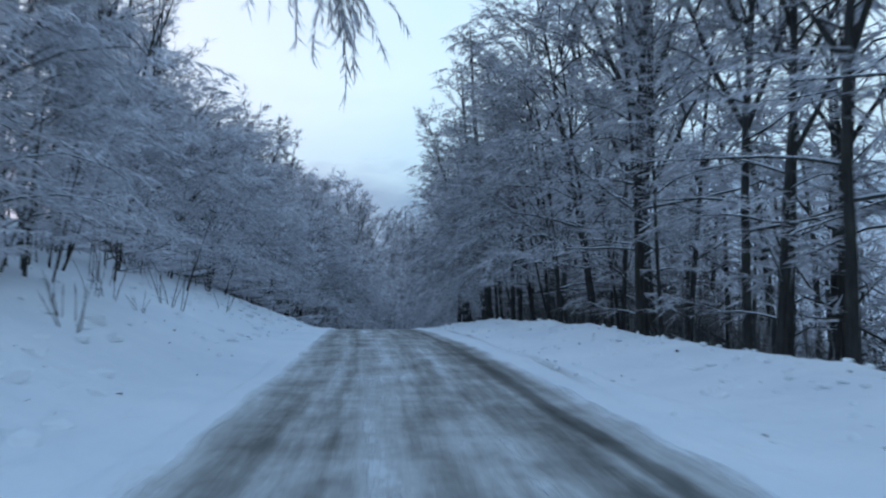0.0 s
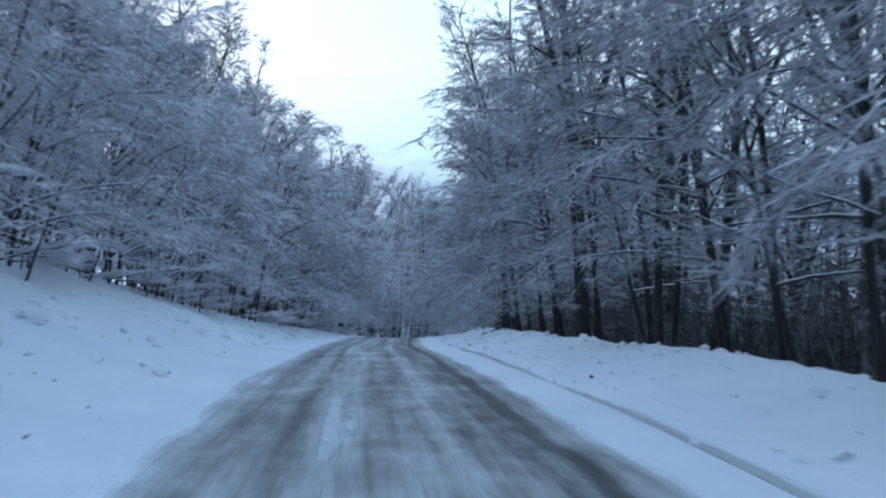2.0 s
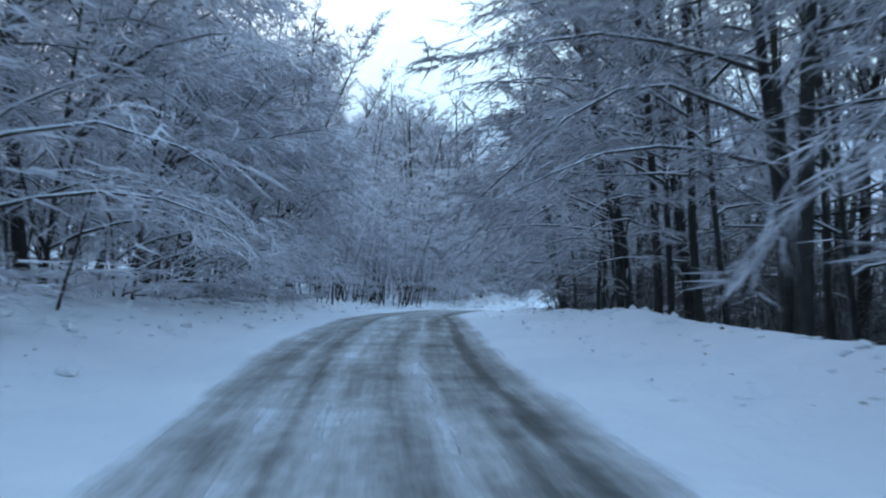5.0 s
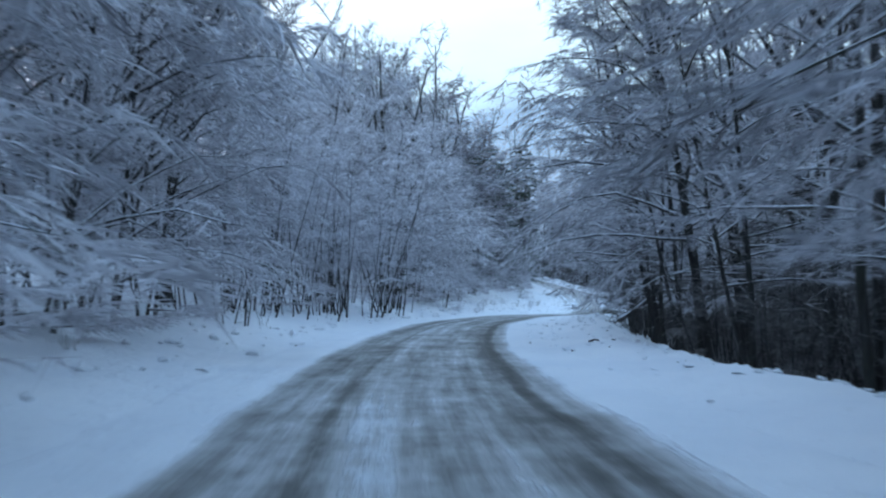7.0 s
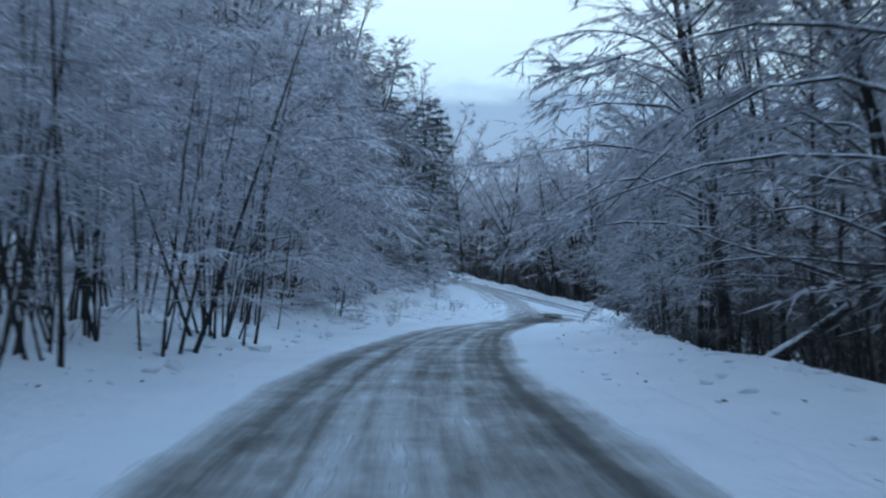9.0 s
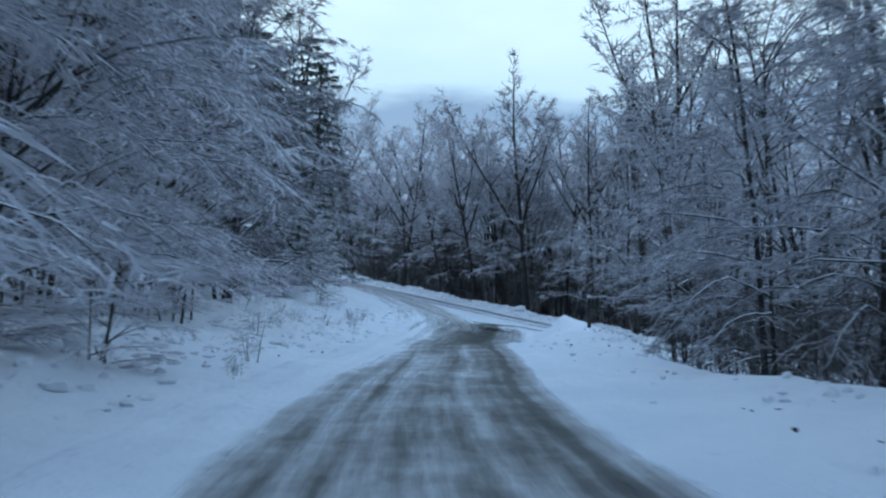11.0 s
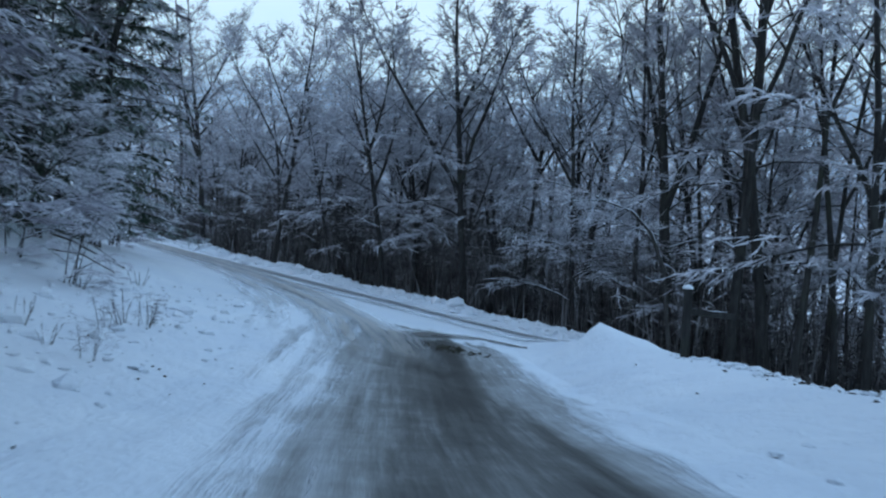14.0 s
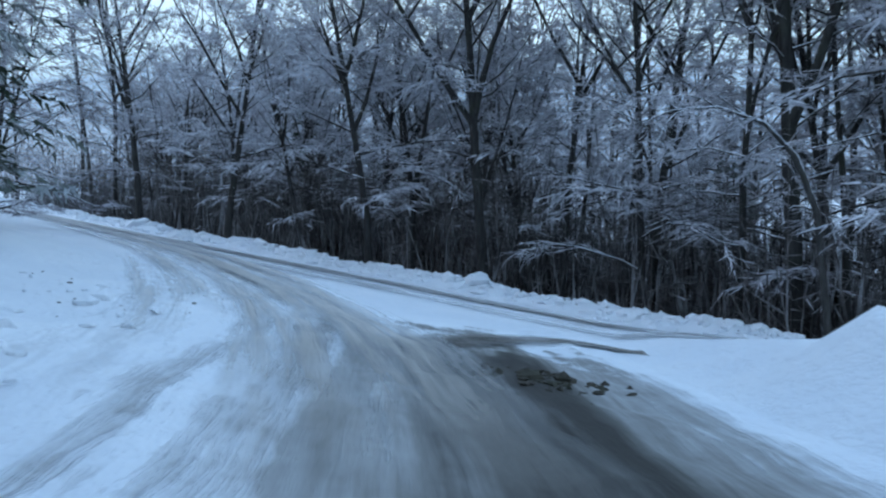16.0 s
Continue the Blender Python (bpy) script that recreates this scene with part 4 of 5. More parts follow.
def rows():
    pick = random.Random(23)
    y = -3.0
    while y < 168:                                   # low, leaning edge of the wood on the upper side
        x, yy = at(y, -8.7 + rs.uniform(-0.9, 0.9) + (0.8 if 60 < y < 132 else 0) - (2.5 if y > 145 else 0))
        if not 111 < y < 137 and free(x, yy, 1.5):
            put(rs.choice((EDGE[0], EDGE[0], EDGE[2])), x, yy, rs.gauss(0, 28), rs.uniform(0.85, 1.2) * (0.68 if y < 32 else 0.82 if y < 48 else 1))
        y += rs.uniform(2.6, 3.8)
    y = -2.0
    while y < 172:                                   # taller trees behind it
        x, yy = at(y, -12.4 + rs.uniform(-1.4, 1.4))
        if free(x, yy, 1.8):
            form = EDGE[1] if y > 58 or pick.random() < (0.2 if y < 44 else 0.45) else pick.choice((TALL[3], POLE[0]))
            put(form, x, yy, rs.gauss(0, 35), rs.uniform(0.8, 1.1))
        y += rs.uniform(3.0, 4.2)
    y = -2.0
    while y < 158:                                   # edge of the wood on the lower side
        d = 8.6 + rs.uniform(-0.6, 1.0) - (0.6 if y > 55 else 0)
        x, yy = at(y, d)
        if free(x, yy, 1.8):
            if y < 44 and rs.random() < 0.6:
                put(rs.choice((TALL[0], TALL[3], TALL[3], POLE[0])), x, yy, 180 + rs.gauss(0, 45), rs.uniform(0.9, 1.1))
            else:
                form = rs.choice(LOWER)
                put(pick.choice((TALL[3], TALL[0], POLE[0])) if y < 24 or y < 48 and pick.random() < 0.35 else form, x, yy, 180 + rs.gauss(0, 30), rs.uniform(0.9, 1.15) * (0.8 if 60 < y < 72 else 1) * (0.86 if y > 96 else 1) * (0.84 if y > 122 else 1) * (0.86 if y > 138 else 1))
        y += rs.uniform(2.6, 3.6) if y < 50 else rs.uniform(3.2, 4.4)
    for k in range(70):                              # tall wood above the bank
        x, y = at(rs.uniform(2, 180), -rs.uniform(14.5, 23))
        if free(x, y, 2.6):
            put(rs.choice((DISTANT[0], DISTANT[1], DISTANT[2], CROWN[1])), x, y, rs.uniform(0, 360), rs.uniform(0.8, 1.02) * (1.1 if 55 < y < 112 else 1))
    for k in range(62):
        x, y = at(rs.uniform(4, 150), rs.uniform(11, 17))
        if free(x, y, 2.0):
            put(rs.choice(DISTANT), x, y, rs.uniform(0, 360), rs.uniform(1.0, 1.25) * (0.74 if y > 128 else 1))
    for k in range(60):                              # the wood beyond the crossing road
        x, y = beyond(rs.uniform(-24, 60), rs.uniform(2.0, 12))
        if free(x, y, 2.2):
            put(rs.choice((DISTANT[1], DISTANT[0], CROWN[0], CROWN[1])), x, y, rs.uniform(0, 360), rs.uniform(0.68, 0.88))
    for k in range(34):                              # behind the spruces on the corner
        x, y = rs.uniform(-14, -1.5), rs.uniform(164, 202)
        if free(x, y, 2.2):
            put(rs.choice((DISTANT[1], DISTANT[0], TALL[0])), x, y, rs.uniform(0, 360), rs.uniform(0.95, 1.2))
    for k in range(16):                              # uphill of the crossing road
        x, y = beyond(rs.uniform(8, 60), -rs.uniform(14, 34))
        if y > 190 and x < 4.5 and free(x, y, 3.0):
            put(rs.choice((DISTANT[0], DISTANT[2])), x, y, rs.uniform(0, 360), rs.uniform(0.8, 1.05))
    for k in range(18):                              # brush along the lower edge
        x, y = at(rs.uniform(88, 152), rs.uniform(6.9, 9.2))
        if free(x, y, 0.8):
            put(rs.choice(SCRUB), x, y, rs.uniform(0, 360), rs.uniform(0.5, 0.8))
    for k in range(60):                              # slim poles among the trees
        x, y = at(rs.uniform(2, 156), rs.uniform(8.6, 20)) if k % 2 else beyond(rs.uniform(-24, 58), rs.uniform(1.8, 14))
        if free(x, y, 1.3):
            put(rs.choice(POLE), x, y, rs.uniform(0, 360), rs.uniform(0.85, 1.15))
    for k in range(12):
        x, y = at(rs.uniform(70, 138), -rs.uniform(11, 15))
        if free(x, y, 1.3):
            put(rs.choice(POLE), x, y, rs.uniform(0, 360), rs.uniform(0.7, 1.0))
    for k in range(52):                              # saplings along the upper edge
        x, y = at(4 + 3.0 * k + rs.uniform(-1, 1), -rs.uniform(7.4, 9.6))
        if free(x, y, 0.6):
            put(rs.choice(CLUMP), x, y, rs.uniform(0, 360), rs.uniform(0.7, 1.1))
    for k in range(30):                              # young growth behind the upper edge
        x, y = at(pick.uniform(40, 112), -pick.uniform(10.5, 16))
        if free(x, y, 1.0):
            put(CLUMP[0], x, y, pick.uniform(0, 360), pick.uniform(1.0, 1.4))
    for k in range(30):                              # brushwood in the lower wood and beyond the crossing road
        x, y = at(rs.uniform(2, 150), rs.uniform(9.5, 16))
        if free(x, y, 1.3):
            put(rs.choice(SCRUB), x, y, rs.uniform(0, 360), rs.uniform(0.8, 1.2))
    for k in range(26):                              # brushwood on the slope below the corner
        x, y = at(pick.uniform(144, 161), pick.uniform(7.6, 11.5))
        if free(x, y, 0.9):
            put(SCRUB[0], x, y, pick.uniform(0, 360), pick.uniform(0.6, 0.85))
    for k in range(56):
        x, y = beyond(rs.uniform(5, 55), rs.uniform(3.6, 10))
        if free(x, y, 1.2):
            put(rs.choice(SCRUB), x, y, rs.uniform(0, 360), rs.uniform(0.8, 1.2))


def underwood(seed):
    """Dense low brush of the deep wood, as blades alone."""
    t = Tree(seed)
    g = t.rng
    for k in range(44):
        p = Vector((g.uniform(-2.9, 2.9), g.uniform(-2.9, 2.9), -0.3))
        way = Vector((g.gauss(0, 0.13), g.gauss(0, 0.13), 1))
        q = p + way * g.uniform(2.5, 7.5)
        t.blade(p, q, g.uniform(0.025, 0.06))
        for j in range(5):
            s = p.lerp(q, g.uniform(0.15, 1.0))
            t.blade(s, s + Vector((g.gauss(0, 0.6), g.gauss(0, 0.6), g.uniform(-0.1, 0.8))).normalized() * g.uniform(0.5, 1.3), g.uniform(0.014, 0.03))
    return t


def deep_tree(seed, height, r, limbs, spread):
    t = Tree(seed)
    g = t.rng
    pts = trunk_line(t, height, (g.gauss(0, 0.05), g.gauss(0, 0.05)), r, 5, 5)
    turn = 0.0
    for k in range(limbs):
        u = (k + g.random()) / limbs
        turn += 2.4
        t.limb(along(pts, 0.16 + 0.84 * u), Vector((math.cos(turn), math.sin(turn), 0.3 + 1.4 * u)), spread * (1.1 - 0.5 * u) * g.uniform(0.7, 1.2), 0.06, 0.05, (3, 2, 4), 1.1, 0.06, 0.1, False)
    return t


def far_woods():
    """The deep wood on all sides, past counting, joined."""
    forms = []
    for t in (deep_tree(61, 18, 0.20, 13, 4.6), deep_tree(62, 20, 0.24, 13, 5.0), deep_tree(63, 15, 0.15, 12, 4.2)):
        v = np.array([tuple(p) for p in t.trunk[0] + t.twigs[0]])
        n = len(t.trunk[0])
        tri = []
        for f in t.trunk[1]:
            tri += [(f[0], f[i], f[i + 1]) for i in range(1, len(f) - 1)]
        m = len(tri)
        tri = np.array(tri + [(a + n, b + n, c + n) for a, b, c in t.twigs[1]])
        kind = np.r_[np.zeros(m, int), np.full(len(tri) - m, 1)]
        forms.append((v, tri, kind))
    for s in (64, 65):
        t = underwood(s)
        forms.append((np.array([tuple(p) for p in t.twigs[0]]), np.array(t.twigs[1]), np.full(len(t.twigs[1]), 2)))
    spots = []
    for k in range(105):
        spots.append((*at(rs.uniform(6, 190), -rs.uniform(19, 45)), k % 3))
    for k in range(95):
        spots.append((*at(rs.uniform(4, 146), rs.uniform(14, 44)), k % 3))
    for k in range(120):
        spots.append((*beyond(rs.uniform(-34, 80), rs.uniform(11, 50)), k % 3))
    for k in range(70):
        spots.append((*beyond(rs.uniform(-44, 14), rs.uniform(10, 34)), k % 3))
    for k in range(80):
        spots.append((*beyond(rs.uniform(-20, 66), rs.uniform(12, 40)), k % 3))
    for k in range(30):
        spots.append((*beyond(rs.uniform(10, 90), -rs.uniform(16, 50)), k % 3))
    for k in range(24):
        spots.append((*beyond(rs.uniform(75, 110), rs.uniform(-22, 12)), k % 3))
    for k in range(70):
        spots.append((*at(rs.uniform(12, 85), rs.uniform(13, 46)), k % 3))
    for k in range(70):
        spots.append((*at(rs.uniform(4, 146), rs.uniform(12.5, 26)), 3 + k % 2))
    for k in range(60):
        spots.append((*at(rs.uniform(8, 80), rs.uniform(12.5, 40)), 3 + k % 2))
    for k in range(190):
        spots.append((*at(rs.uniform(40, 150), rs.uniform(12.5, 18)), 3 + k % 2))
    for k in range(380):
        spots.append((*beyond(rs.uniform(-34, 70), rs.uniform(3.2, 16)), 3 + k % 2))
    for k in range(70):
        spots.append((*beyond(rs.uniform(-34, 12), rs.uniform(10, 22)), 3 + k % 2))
    vs, fs, ks, count = [], [], [], 0
    for x, y, kind in spots:
        if kind < 3 and not free(x, y, 2.0):
            continue
        v, f, m = forms[kind]
        a, size = rs.uniform(0, 6.28), rs.uniform(1.0, 1.3) if kind < 3 else rs.uniform(0.9, 1.3)
        c, s = math.cos(a) * size, math.sin(a) * size
        w = np.stack([v[:, 0] * c - v[:, 1] * s + x, v[:, 0] * s + v[:, 1] * c + y, v[:, 2] * size + float(ground_z(x, y))], -1)
        vs.append(w)
        fs.append(f + count)
        ks.append(m)
        count += len(v)
    v, f, m = np.concatenate(vs), np.concatenate(fs), np.concatenate(ks)
    me = bpy.data.meshes.new("far_woods")
    me.vertices.add(len(v))
    me.vertices.foreach_set("co", v.ravel())
    me.loops.add(3 * len(f))
    me.loops.foreach_set("vertex_index", f.ravel().astype(np.int32))
    me.polygons.add(len(f))
    me.polygons.foreach_set("loop_start", np.arange(0, 3 * len(f), 3, dtype=np.int32))
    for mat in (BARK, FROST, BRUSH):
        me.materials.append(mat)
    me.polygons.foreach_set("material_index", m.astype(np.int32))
    me.update(calc_edges=True)
    tagged(new("far_woods", me), "deep frosted winter wood with dark trunks", "woods", kind="stuff")


known_trees()
rows()
far_woods()


# ---- single things ----
def jagged_snag():
    """A dead trunk, broken off high up."""
    t = Tree(71)
    g = t.rng
    pts = trunk_line(t, 9.2, (0.0, 0.0), 0.17, 9, 5)
    top = pts[-1]
    for k in range(6):
        a = k * 1.05
        q = top + Vector((math.cos(a) * 0.09, math.sin(a) * 0.09, -0.3))
        t.tube(t.trunk, [q, q + Vector((g.gauss(0, 0.06), g.gauss(0, 0.06), g.uniform(0.5, 1.2)))], [0.06, 0.01], 4)
    for u, a, length in ((0.55, 0.4, 1.0), (0.7, 3.6, 0.7), (0.42, 5.0, 0.8)):
        p = along(pts, u)
        t.tube(t.trunk, t.branch(p, Vector((math.cos(a), math.sin(a), 0.4)), length, 0.0, 0.1, 3), [0.07, 0.05, 0.04, 0.02], 5)
    put(t.finish("dead_tree", "dead beech trunk broken off at the top", FROST_DARK, "dead tree"), 25.6, 203.2, 0, 1.08)


def arched_tree():
    """A leaning tree that hangs the frosted tip of one long limb over the road."""
    t = Tree(72)
    t.flat = 0.4
    g = t.rng
    pts = trunk_line(t, 8, (0.3, 0.0), 0.11, 8, 8)
    for u, a, length in ((0.62, 0.5, 3.6), (0.7, -0.5, 3.8), (0.8, 0.2, 3.4), (0.5, 2.6, 3.6), (0.66, 1.6, 3.4), (0.75, -1.6, 3.2), (0.9, 0.9, 2.6)):
        t.limb(along(pts, u), Vector((math.cos(a), math.sin(a), 0.5)), length, 0.04, 0.15, (8, 5, 8), 0.34, 0.012, 0.3)
    tip = Vector((7.0, -0.4, 3.05))
    start = along(pts, 0.55)
    line = [start.lerp(tip, k / 6) + Vector((0, 0, 1.3 * math.sin(math.pi * k / 6) ** 0.8)) for k in range(7)]
    bits = ([], [])
    t.tube(bits, line, [0.055, 0.05, 0.044, 0.036, 0.028, 0.02, 0.012], 6)
    t.limbs.append(bits)
    for k in range(26):                              # the hanging tip
        p = along(line, 0.78 + 0.22 * g.random())
        a = g.uniform(0, 6.28)
        hang = t.branch(p, Vector((0.5 + 0.6 * math.cos(a), 0.8 * math.sin(a), -0.5)), g.uniform(0.7, 1.5), 0.3, 0.12, 4)
        for j in range(4):
            t.blade(hang[j], hang[j + 1], 0.012)
        t.spray(hang, 34, 0.22, 0.011, 0.35)
    put(t.finish("frosted_tree", "leaning tree with a long frosted limb hanging over the road", FROST), -4.6, 10.4, 0, 1.0)


def bent_tree():
    """A thin beech bowed over towards the crossing road, snow lying along its back."""
    t = Tree(76)
    t.flat = 0.4
    g = t.rng
    base = Vector((28.4, 183.9, float(ground_z(28.4, 183.9)) - 0.3))
    line = [base] + [Vector(p) for p in ((28.15, 184.2, -11.1), (27.7, 184.5, -9.7), (27.0, 184.9, -8.85), (26.0, 185.5, -8.45), (25.0, 186.0, -8.55), (24.0, 186.4, -8.95))]
    line = [p - base for p in line]
    bits = ([], [])
    t.tube(bits, line, [0.10, 0.09, 0.075, 0.06, 0.045, 0.03, 0.012], 7)
    t.limbs.append(bits)
    for k in range(9):
        p = along(line, 0.36 + 0.62 * (k + g.random()) / 9)
        a = math.pi * 0.85 + g.uniform(-0.7, 0.7)
        t.limb(p, Vector((math.cos(a), math.sin(a), g.uniform(-0.1, 0.5))), g.uniform(1.2, 2.6), 0.022, 0.1, (6, 4, 7), 0.34, 0.013, 0.15)
    put(t.finish("frosted_tree", "thin bowed beech with snow lying along its arched stem", FROST_DARK), base.x, base.y, 0, 1.0)


def fallen_log():
    """A broken stem that leans up out of the snow, with a side limb, snow along its back."""
    root = tagged(new("fallen_log"), "leaning broken stem with snow along its back", "log")
    t = Tree(73)
    b = Vector((4.2, 126.4, float(ground_z(4.2, 126.4)) - 0.15))
    east = Vector((0.93, -0.37, 0))
    fork = b + east * 2.3 + Vector((0, 0, 1.75))
    top = fork + east * 1.2 + Vector((0, 0, 0.1))
    t.tube(t.trunk, [b, b.lerp(fork, 0.5) + Vector((0, 0, -0.06)), fork, top], [0.13, 0.11, 0.09, 0.06], 8)
    me = mesh_of("stem", [tuple(p) for p in t.trunk[0]], t.trunk[1], LIMB, True)
    part("stem", me, root)
    t = Tree(74)
    side = t.branch(fork, -east + Vector((0, 0, 0.12)), 4.2, 0.01, 0.10, 7)
    t.tube(t.trunk, side, [0.06, 0.055, 0.05, 0.045, 0.035, 0.03, 0.02, 0.01], 6)
    part("limb", mesh_of("limb", [tuple(p) for p in t.trunk[0]], t.trunk[1], LIMB, True), root)
    t = Tree(75)
    for k in (2, 3, 4, 5):
        twig = ([], [])
        t.tube(twig, t.branch(side[k], Vector((0.2, t.rng.uniform(-1, 1), 0.5)), 0.8, 0.06, 0.15, 4), [0.018, 0.015, 0.012, 0.008, 0.003], 4)
        part("twig", mesh_of("twig", [tuple(p) for p in twig[0]], twig[1], LIMB, True), root)


def box_mesh(name, size, mat, bevel=0.012):
    bm = bmesh.new()
    bmesh.ops.create_cube(bm, size=1.0)
    bmesh.ops.scale(bm, vec=size, verts=bm.verts)
    bmesh.ops.bevel(bm, geom=bm.edges[:], offset=bevel, segments=2, affect="EDGES")
    me = bpy.data.meshes.new(name)
    bm.to_mesh(me)
    bm.free()
    me.materials.append(mat)
    return me


def snow_cap(size, seed):
    bm = bmesh.new()
    bmesh.ops.create_icosphere(bm, subdivisions=2, radius=1.0)
    for v in bm.verts:
        k = 1 + 0.12 * noise.noise(v.co * 2 + Vector((seed, 0, 0)))
        v.co = Vector((v.co.x * size[0] * k, v.co.y * size[1] * k, max(v.co.z, -0.25) * size[2] * k))
    me = bpy.data.meshes.new("snow_cap")
    bm.to_mesh(me)
    bm.free()
    me.materials.append(SNOW)
    me.polygons.foreach_set("use_smooth", [True] * len(me.polygons))
    return me


def sign_post():
    """A dark wooden post with a plank arm, snow on both."""
    x, y = 18.5, 171.3
    z = float(ground_z(x, y))
    root = tagged(new("sign_post"), "dark wooden post with a plank arm and snow on top", "post")
    root.matrix_basis = pose(x, y, z, 0, 0, -32)
    post = part("post", box_mesh("post", (0.17, 0.17, 2.2), BARK, 0.02), root)
    post.location = (0, 0, 0.40)
    arm = part("arm", box_mesh("arm", (1.05, 0.05, 0.14), BARK, 0.012), root)
    arm.matrix_basis = pose(0.55, -0.05, 0.97, 0, 4, 0)
    part("snow_cap", snow_cap((0.12, 0.12, 0.08), 1), root, "small cap of white snow").location = (0, 0, 1.51)
    part("snow_strip", snow_cap((0.30, 0.022, 0.010), 2), root, "thin line of snow").location = (0.6, -0.05, 1.035)


def dry_stems(seed, stems, height):
    """A few bare stalks standing out of the snow."""
    t, heads = Tree(seed), []
    g = t.rng
    for k in range(stems):
        a = g.uniform(0, 6.28)
        base = Vector((math.cos(a) * 0.12, math.sin(a) * 0.12, -0.15))
        pts = t.branch(base, Vector((math.cos(a) * 0.35, math.sin(a) * 0.35, 1)), height * g.uniform(0.6, 1.1), 0.03, 0.08, 4)
        t.tube(t.trunk, pts, [0.010, 0.009, 0.007, 0.005, 0.002], 4)
        t.limbs.append(t.trunk)
        t.trunk = ([], [])
        tip = pts[4] + (pts[4] - pts[3]) * 0.5
        head = ([], [])
        t.tube(head, [pts[3], pts[3].lerp(tip, 0.35), pts[4], tip], [0.004, 0.009, 0.007, 0.002], 5)
        heads.append(head)
    root = tagged(new("dry_weed"), "bare dry stalks standing in the snow", "weed", "weeds on the bank")
    for v, f in t.limbs:
        part("stalk", mesh_of("stalk", [tuple(p) for p in v], f, LITTER, True), root)
    for v, f in heads:
        part("seed_head", mesh_of("seed_head", [tuple(p) for p in v], f, BRUSH), root)
    return root


def young_tree(seed, height, lean):
    t = Tree(seed)
    pts = trunk_line(t, height, (lean, 0.1), 0.04, 6, 6)
    for k in range(7):
        a = t.rng.uniform(-2, 2)
        t.limb(along(pts, 0.35 + 0.09 * k), Vector((math.cos(a), math.sin(a), 0.6)), height * 0.35, 0.014, 0.14, (3, 3, 6), 0.3, 0.010, 0.2)
    return t.finish("young_tree", "young leaning tree with a thin dark stem", FROST, "tree", "young trees on the bank")


def clods(name, label, mat, spots, size, seed):
    """Loose lumps scattered past counting, joined."""
    g = random.Random(seed)
    bm = bmesh.new()
    bmesh.ops.create_icosphere(bm, subdivisions=1, radius=1.0)
    base = np.array([v.co[:] for v in bm.verts])
    tri = np.array([[v.index for v in f.verts] for f in bm.faces])
    bm.free()
    vs, fs = [], []
    for n, (x, y) in enumerate(spots):
        s = size * math.exp(g.gauss(0, 0.35))
        k = np.array([s * g.uniform(0.7, 1.5), s * g.uniform(0.7, 1.5), s * g.uniform(0.4, 0.9)])
        jit = 1 + 0.25 * np.random.RandomState(seed + n).randn(len(base), 1)
        a = g.uniform(0, 6.28)
        p = base * k * jit
        p = np.stack([p[:, 0] * math.cos(a) - p[:, 1] * math.sin(a), p[:, 0] * math.sin(a) + p[:, 1] * math.cos(a), p[:, 2]], -1)
        vs.append(p + (x, y, float(ground_z(x, y)) + 0.15 * s))
        fs.append(tri + n * len(base))
    me = mesh_of(name, np.concatenate(vs).tolist(), np.concatenate(fs).tolist(), mat)
    tagged(new(name, me), label, "debris" if mat is LITTER else "snow lumps", kind="stuff")


def stick(pts, r, seed, label="dark bare stick lying on the snow"):
    t = Tree(seed)
    line = [Vector((x, y, float(ground_z(x, y)) + 0.03 + h)) for x, y, h in pts]
    t.tube(t.trunk, line, [r * (1 - 0.5 * k / len(line)) for k in range(len(line))], 6)
    ob = new("stick", mesh_of("stick", [tuple(p) for p in t.trunk[0]], t.trunk[1], LITTER, True))
    tagged(ob, label, "stick", "sticks on the verge")


jagged_snag()
stick([(1.17, 67.18, 0), (1.29, 67.08, 0.02), (1.41, 67.13, 0)], 0.035, 101, "short dark piece of wood on the snow")
stick([(1.53, 66.09, 0), (1.78, 66.20, 0.05), (2.09, 65.91, 0.04), (2.39, 65.87, 0.08), (2.86, 65.53, 0.05)], 0.022, 102)
stick([(1.56, 65.59, 0), (1.75, 65.64, 0.02), (1.96, 65.55, 0)], 0.014, 103)
stick([(-0.33, 107.96, 0), (-0.18, 108.06, 0.03), (-0.08, 107.96, 0)], 0.03, 104, "short dark piece of wood on the snow")
stick([(6.00, 186.90, 0.2), (6.60, 186.40, 0.25), (7.30, 185.60, 0.12), (8.10, 185.00, 0)], 0.04, 105)
stick([(5.90, 184.20, 0.1), (6.80, 184.00, 0.2), (7.70, 183.30, 0)], 0.03, 106)
stick([(6.30, 187.40, 0.3), (7.20, 186.50, 0.25), (7.90, 185.90, 0)], 0.025, 107)
arched_tree()
bent_tree()
fallen_log()
sign_post()

rw = random.Random(9)
weeds = [dry_stems(81, 4, 1.0), dry_stems(82, 6, 0.7), dry_stems(83, 3, 1.4)]
for k in range(16):
    x, y = at(rw.uniform(9, 34), -rw.uniform(5.2, 8.4))
    put(weeds[k % 3], x, y, rw.uniform(0, 360), rw.uniform(0.7, 1.2))
for x, y, size in ((7.05, 173.5, 1.1), (7.3, 173.2, 0.8), (5.2, 171.6, 0.8), (6.4, 178.3, 0.9), (4.6, 167.4, 0.8), (3.4, 172.4, 0.9), (8.2, 182.5, 0.9), (5.6, 169.8, 0.6), (1.8, 163.0, 0.8)):
    put(weeds[1], x, y, 60 * size * 7, size)
for k in range(14):
    x, y = at(rw.uniform(62, 150), -rw.uniform(5.4, 7.2))
    put(weeds[k % 3], x, y, rw.uniform(0, 360), rw.uniform(0.6, 1.0))
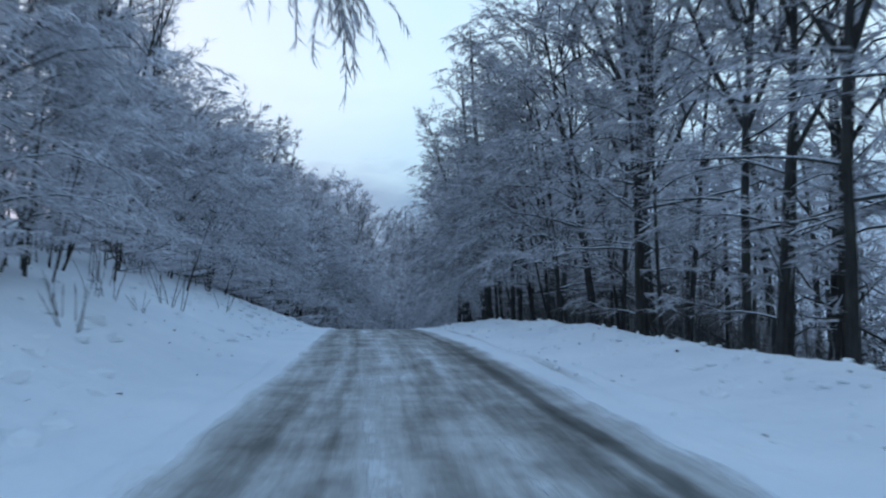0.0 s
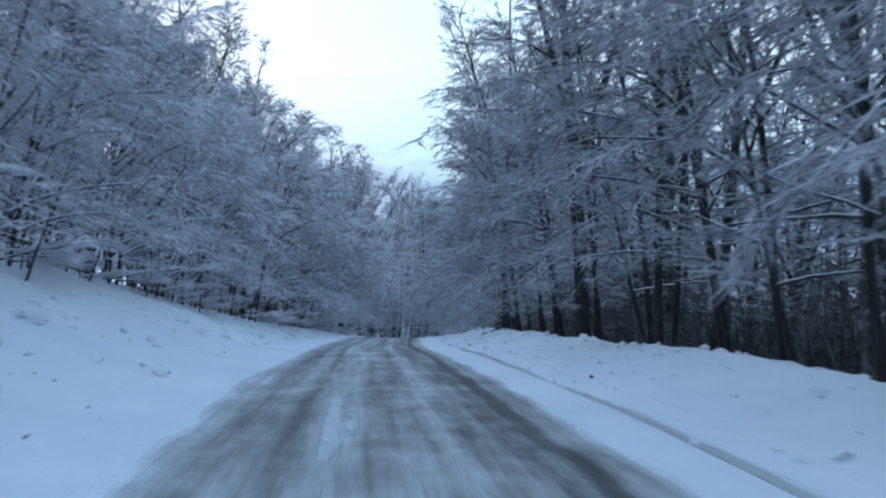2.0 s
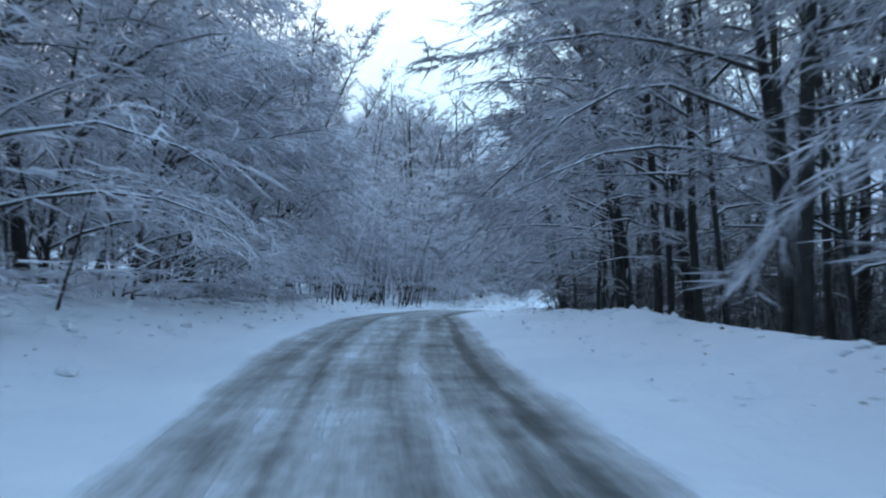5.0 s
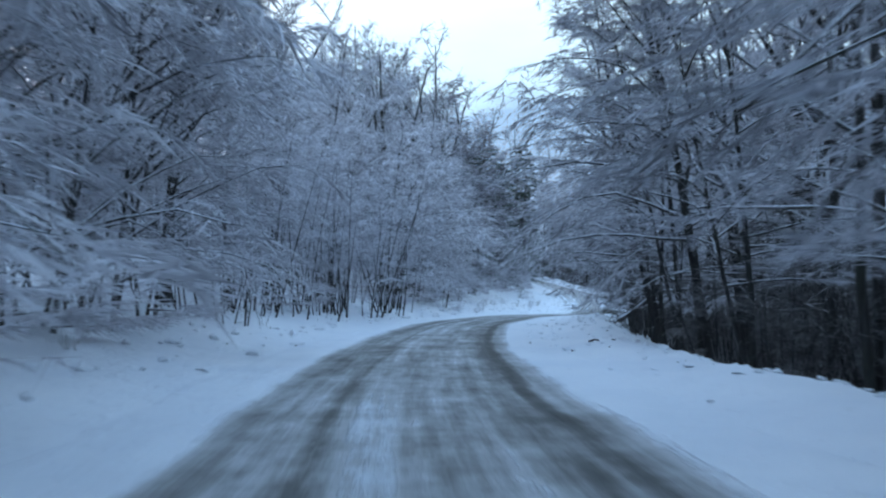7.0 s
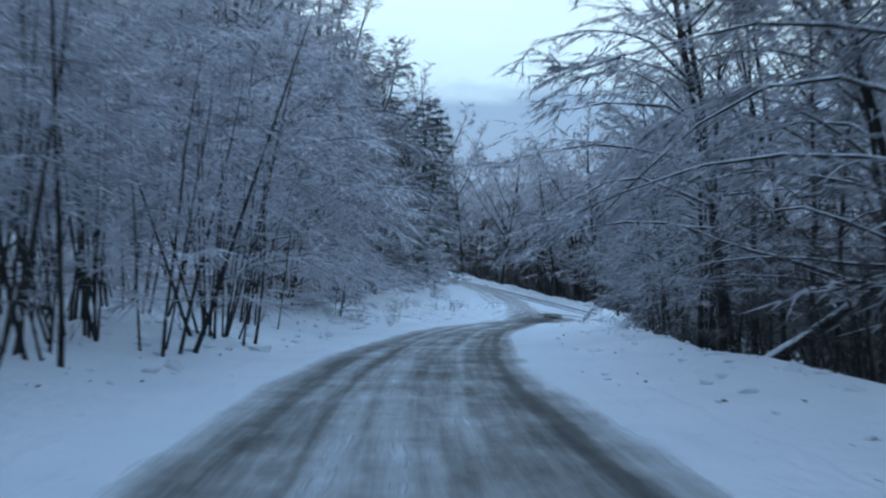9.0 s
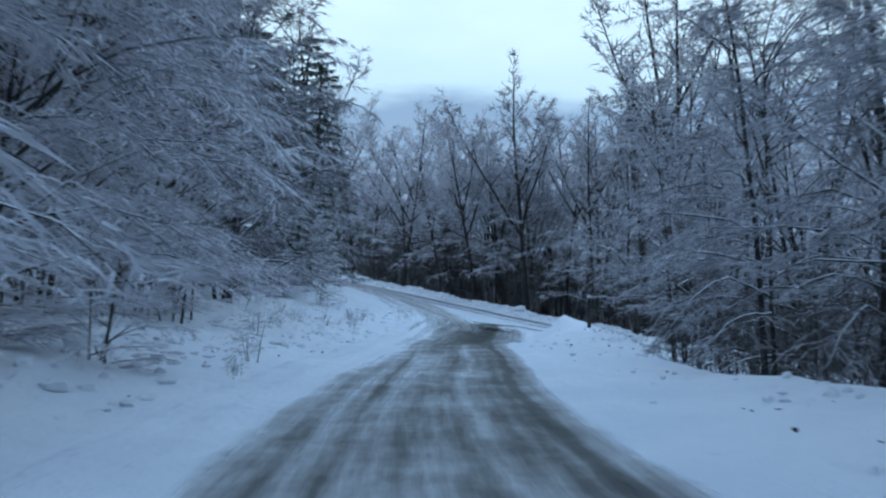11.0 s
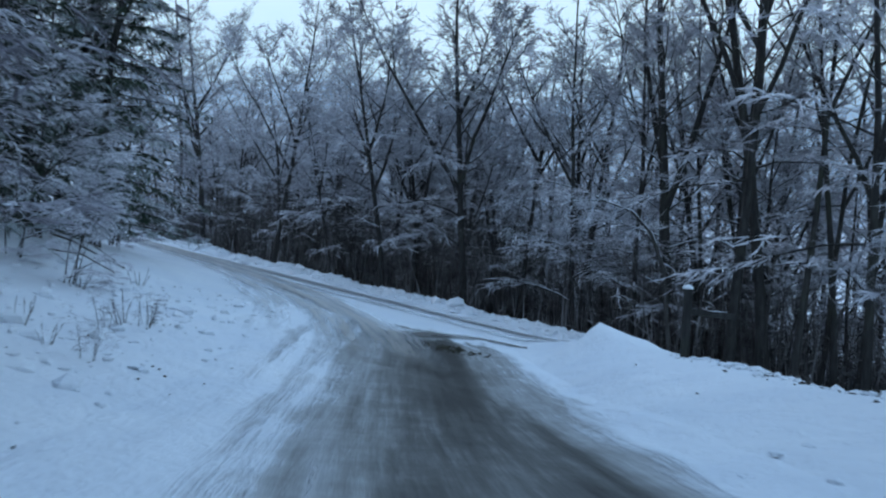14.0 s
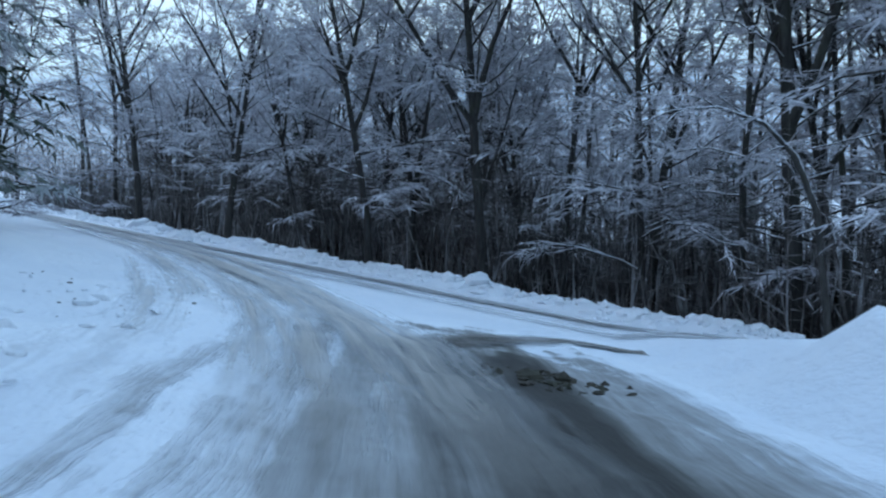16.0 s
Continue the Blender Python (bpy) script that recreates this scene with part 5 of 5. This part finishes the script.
SHRUBS = ((2.1, 161.9), (3.3, 166.3), (6.5, 171.4), (1.1, 159.4), (0.1, 149.9), (-0.4, 147.6), (6.1, 168.9), (7.5, 173.6))
shrubs = [thicket(46, 4, 3.0, 1.7, "low frosted shrub half buried in snow", (3, 2, 4), FROST_DARK, "low_shrub"), thicket(47, 5, 2.4, 1.5, "low frosted shrub half buried in snow", (3, 2, 4), FROST_DARK, "low_shrub")]
for k, (x, y) in enumerate(SHRUBS):
    put(shrubs[k % 2], x, y, k * 73, 0.16 + 0.025 * (k % 5))
young = [young_tree(91, 3.2, 0.3), young_tree(92, 2.4, 0.15)]
for y, d, size in ((14.5, -8.2, 0.8), (17.0, -7.6, 0.7), (20.5, -8.2, 0.75), (24.5, -7.4, 0.8), (33.0, -7.2, 1.0), (45.0, -7.6, 1.0), (60.5, -6.8, 0.9), (78.0, -6.6, 1.0)):
    put(young[int(y * 2) % 2], *at(y, d), y * 37 % 60 - 20, size)

lumps_at = [at(rw.uniform(0, 164), rw.choice((rw.gauss(5.4, 0.7), rw.gauss(5.4, 0.7), rw.uniform(2.6, 6)))) for k in range(900)] + [at(rw.uniform(158, 182), -rw.uniform(3.2, 8)) for k in range(160)]
clods("snow_clods", "loose lumps of ploughed snow on the verge", SNOW, lumps_at, 0.06, 300)
clods("bank_lumps", "small hummocks of crusted snow on the bank", SNOW, [at(rw.uniform(138, 180), -rw.uniform(3.6, 10.5)) for k in range(420)] + [at(rw.uniform(0, 138), -rw.uniform(3.4, 7.5)) for k in range(420)], 0.10, 7000)
clods("bank_clods", "lumpy ploughed snow along the far bank", SNOW, [tuple(beyond(rw.uniform(-22, 60), rw.gauss(-1.9, 0.6))) for k in range(1700)], 0.12, 900)
clods("leaf_litter", "dead leaves and bark bits scattered on the snow", LITTER,
      [at(rw.uniform(0, 160), rw.choice((rw.uniform(2.8, 6.2), -rw.uniform(2.8, 8.5), -rw.gauss(4.6, 0.5)))) for k in range(480)] + [at(rw.uniform(160, 183), -rw.uniform(3.2, 8)) for k in range(70)]
      + [tuple(beyond(rw.uniform(-20, 50), rw.gauss(-1.7, 0.5))) for k in range(260)] + [at(rw.uniform(146, 174), rw.gauss(6.3, 0.35)) for k in range(260)], 0.018, 2000)
clods("rim_debris", "dirty twigs and turf lumps along the verge's outer rim", LITTER, [at(rw.uniform(156, 172.5), 6.3 + rw.gauss(0, 0.16)) for k in range(1100)], 0.02, 6000)
clods("rim_snow", "dirty snow lumps along the verge's outer rim", SNOW, [at(rw.uniform(156, 173), 6.3 + rw.gauss(0, 0.2)) for k in range(420)], 0.06, 6600)
# dark lumps; many put the shade of clods and dents into colour
clods("dark_bits", "small dark lumps on the snow, many in place of shaded dents", LITTER, [(-4.57, 44.71), (-3.91, 39.76), (-4.19, 41.12), (-1.08, 114.50), (0.14, 117.12), (-1.63, 109.45), (12.97, 167.35), (12.67, 166.43), (4.69, 178.49), (5.30, 172.90), (6.10, 168.80), (7.04, 169.48), (7.12, 169.40), (7.47, 170.26), (8.19, 170.67), (6.55, 167.31), (6.98, 167.33), (7.58, 168.29), (6.68, 168.14), (8.30, 169.87), (7.72, 173.46), (16.45, 170.31), (14.45, 166.18)], 0.017, 4000)
clods("mud_clods", "dark wet lumps of mud and turf on the scraped road end", LITTER, [(15.5 + rw.gauss(0, 0.45), 176.9 + rw.gauss(0, 0.4)) for k in range(90)], 0.045, 5000)
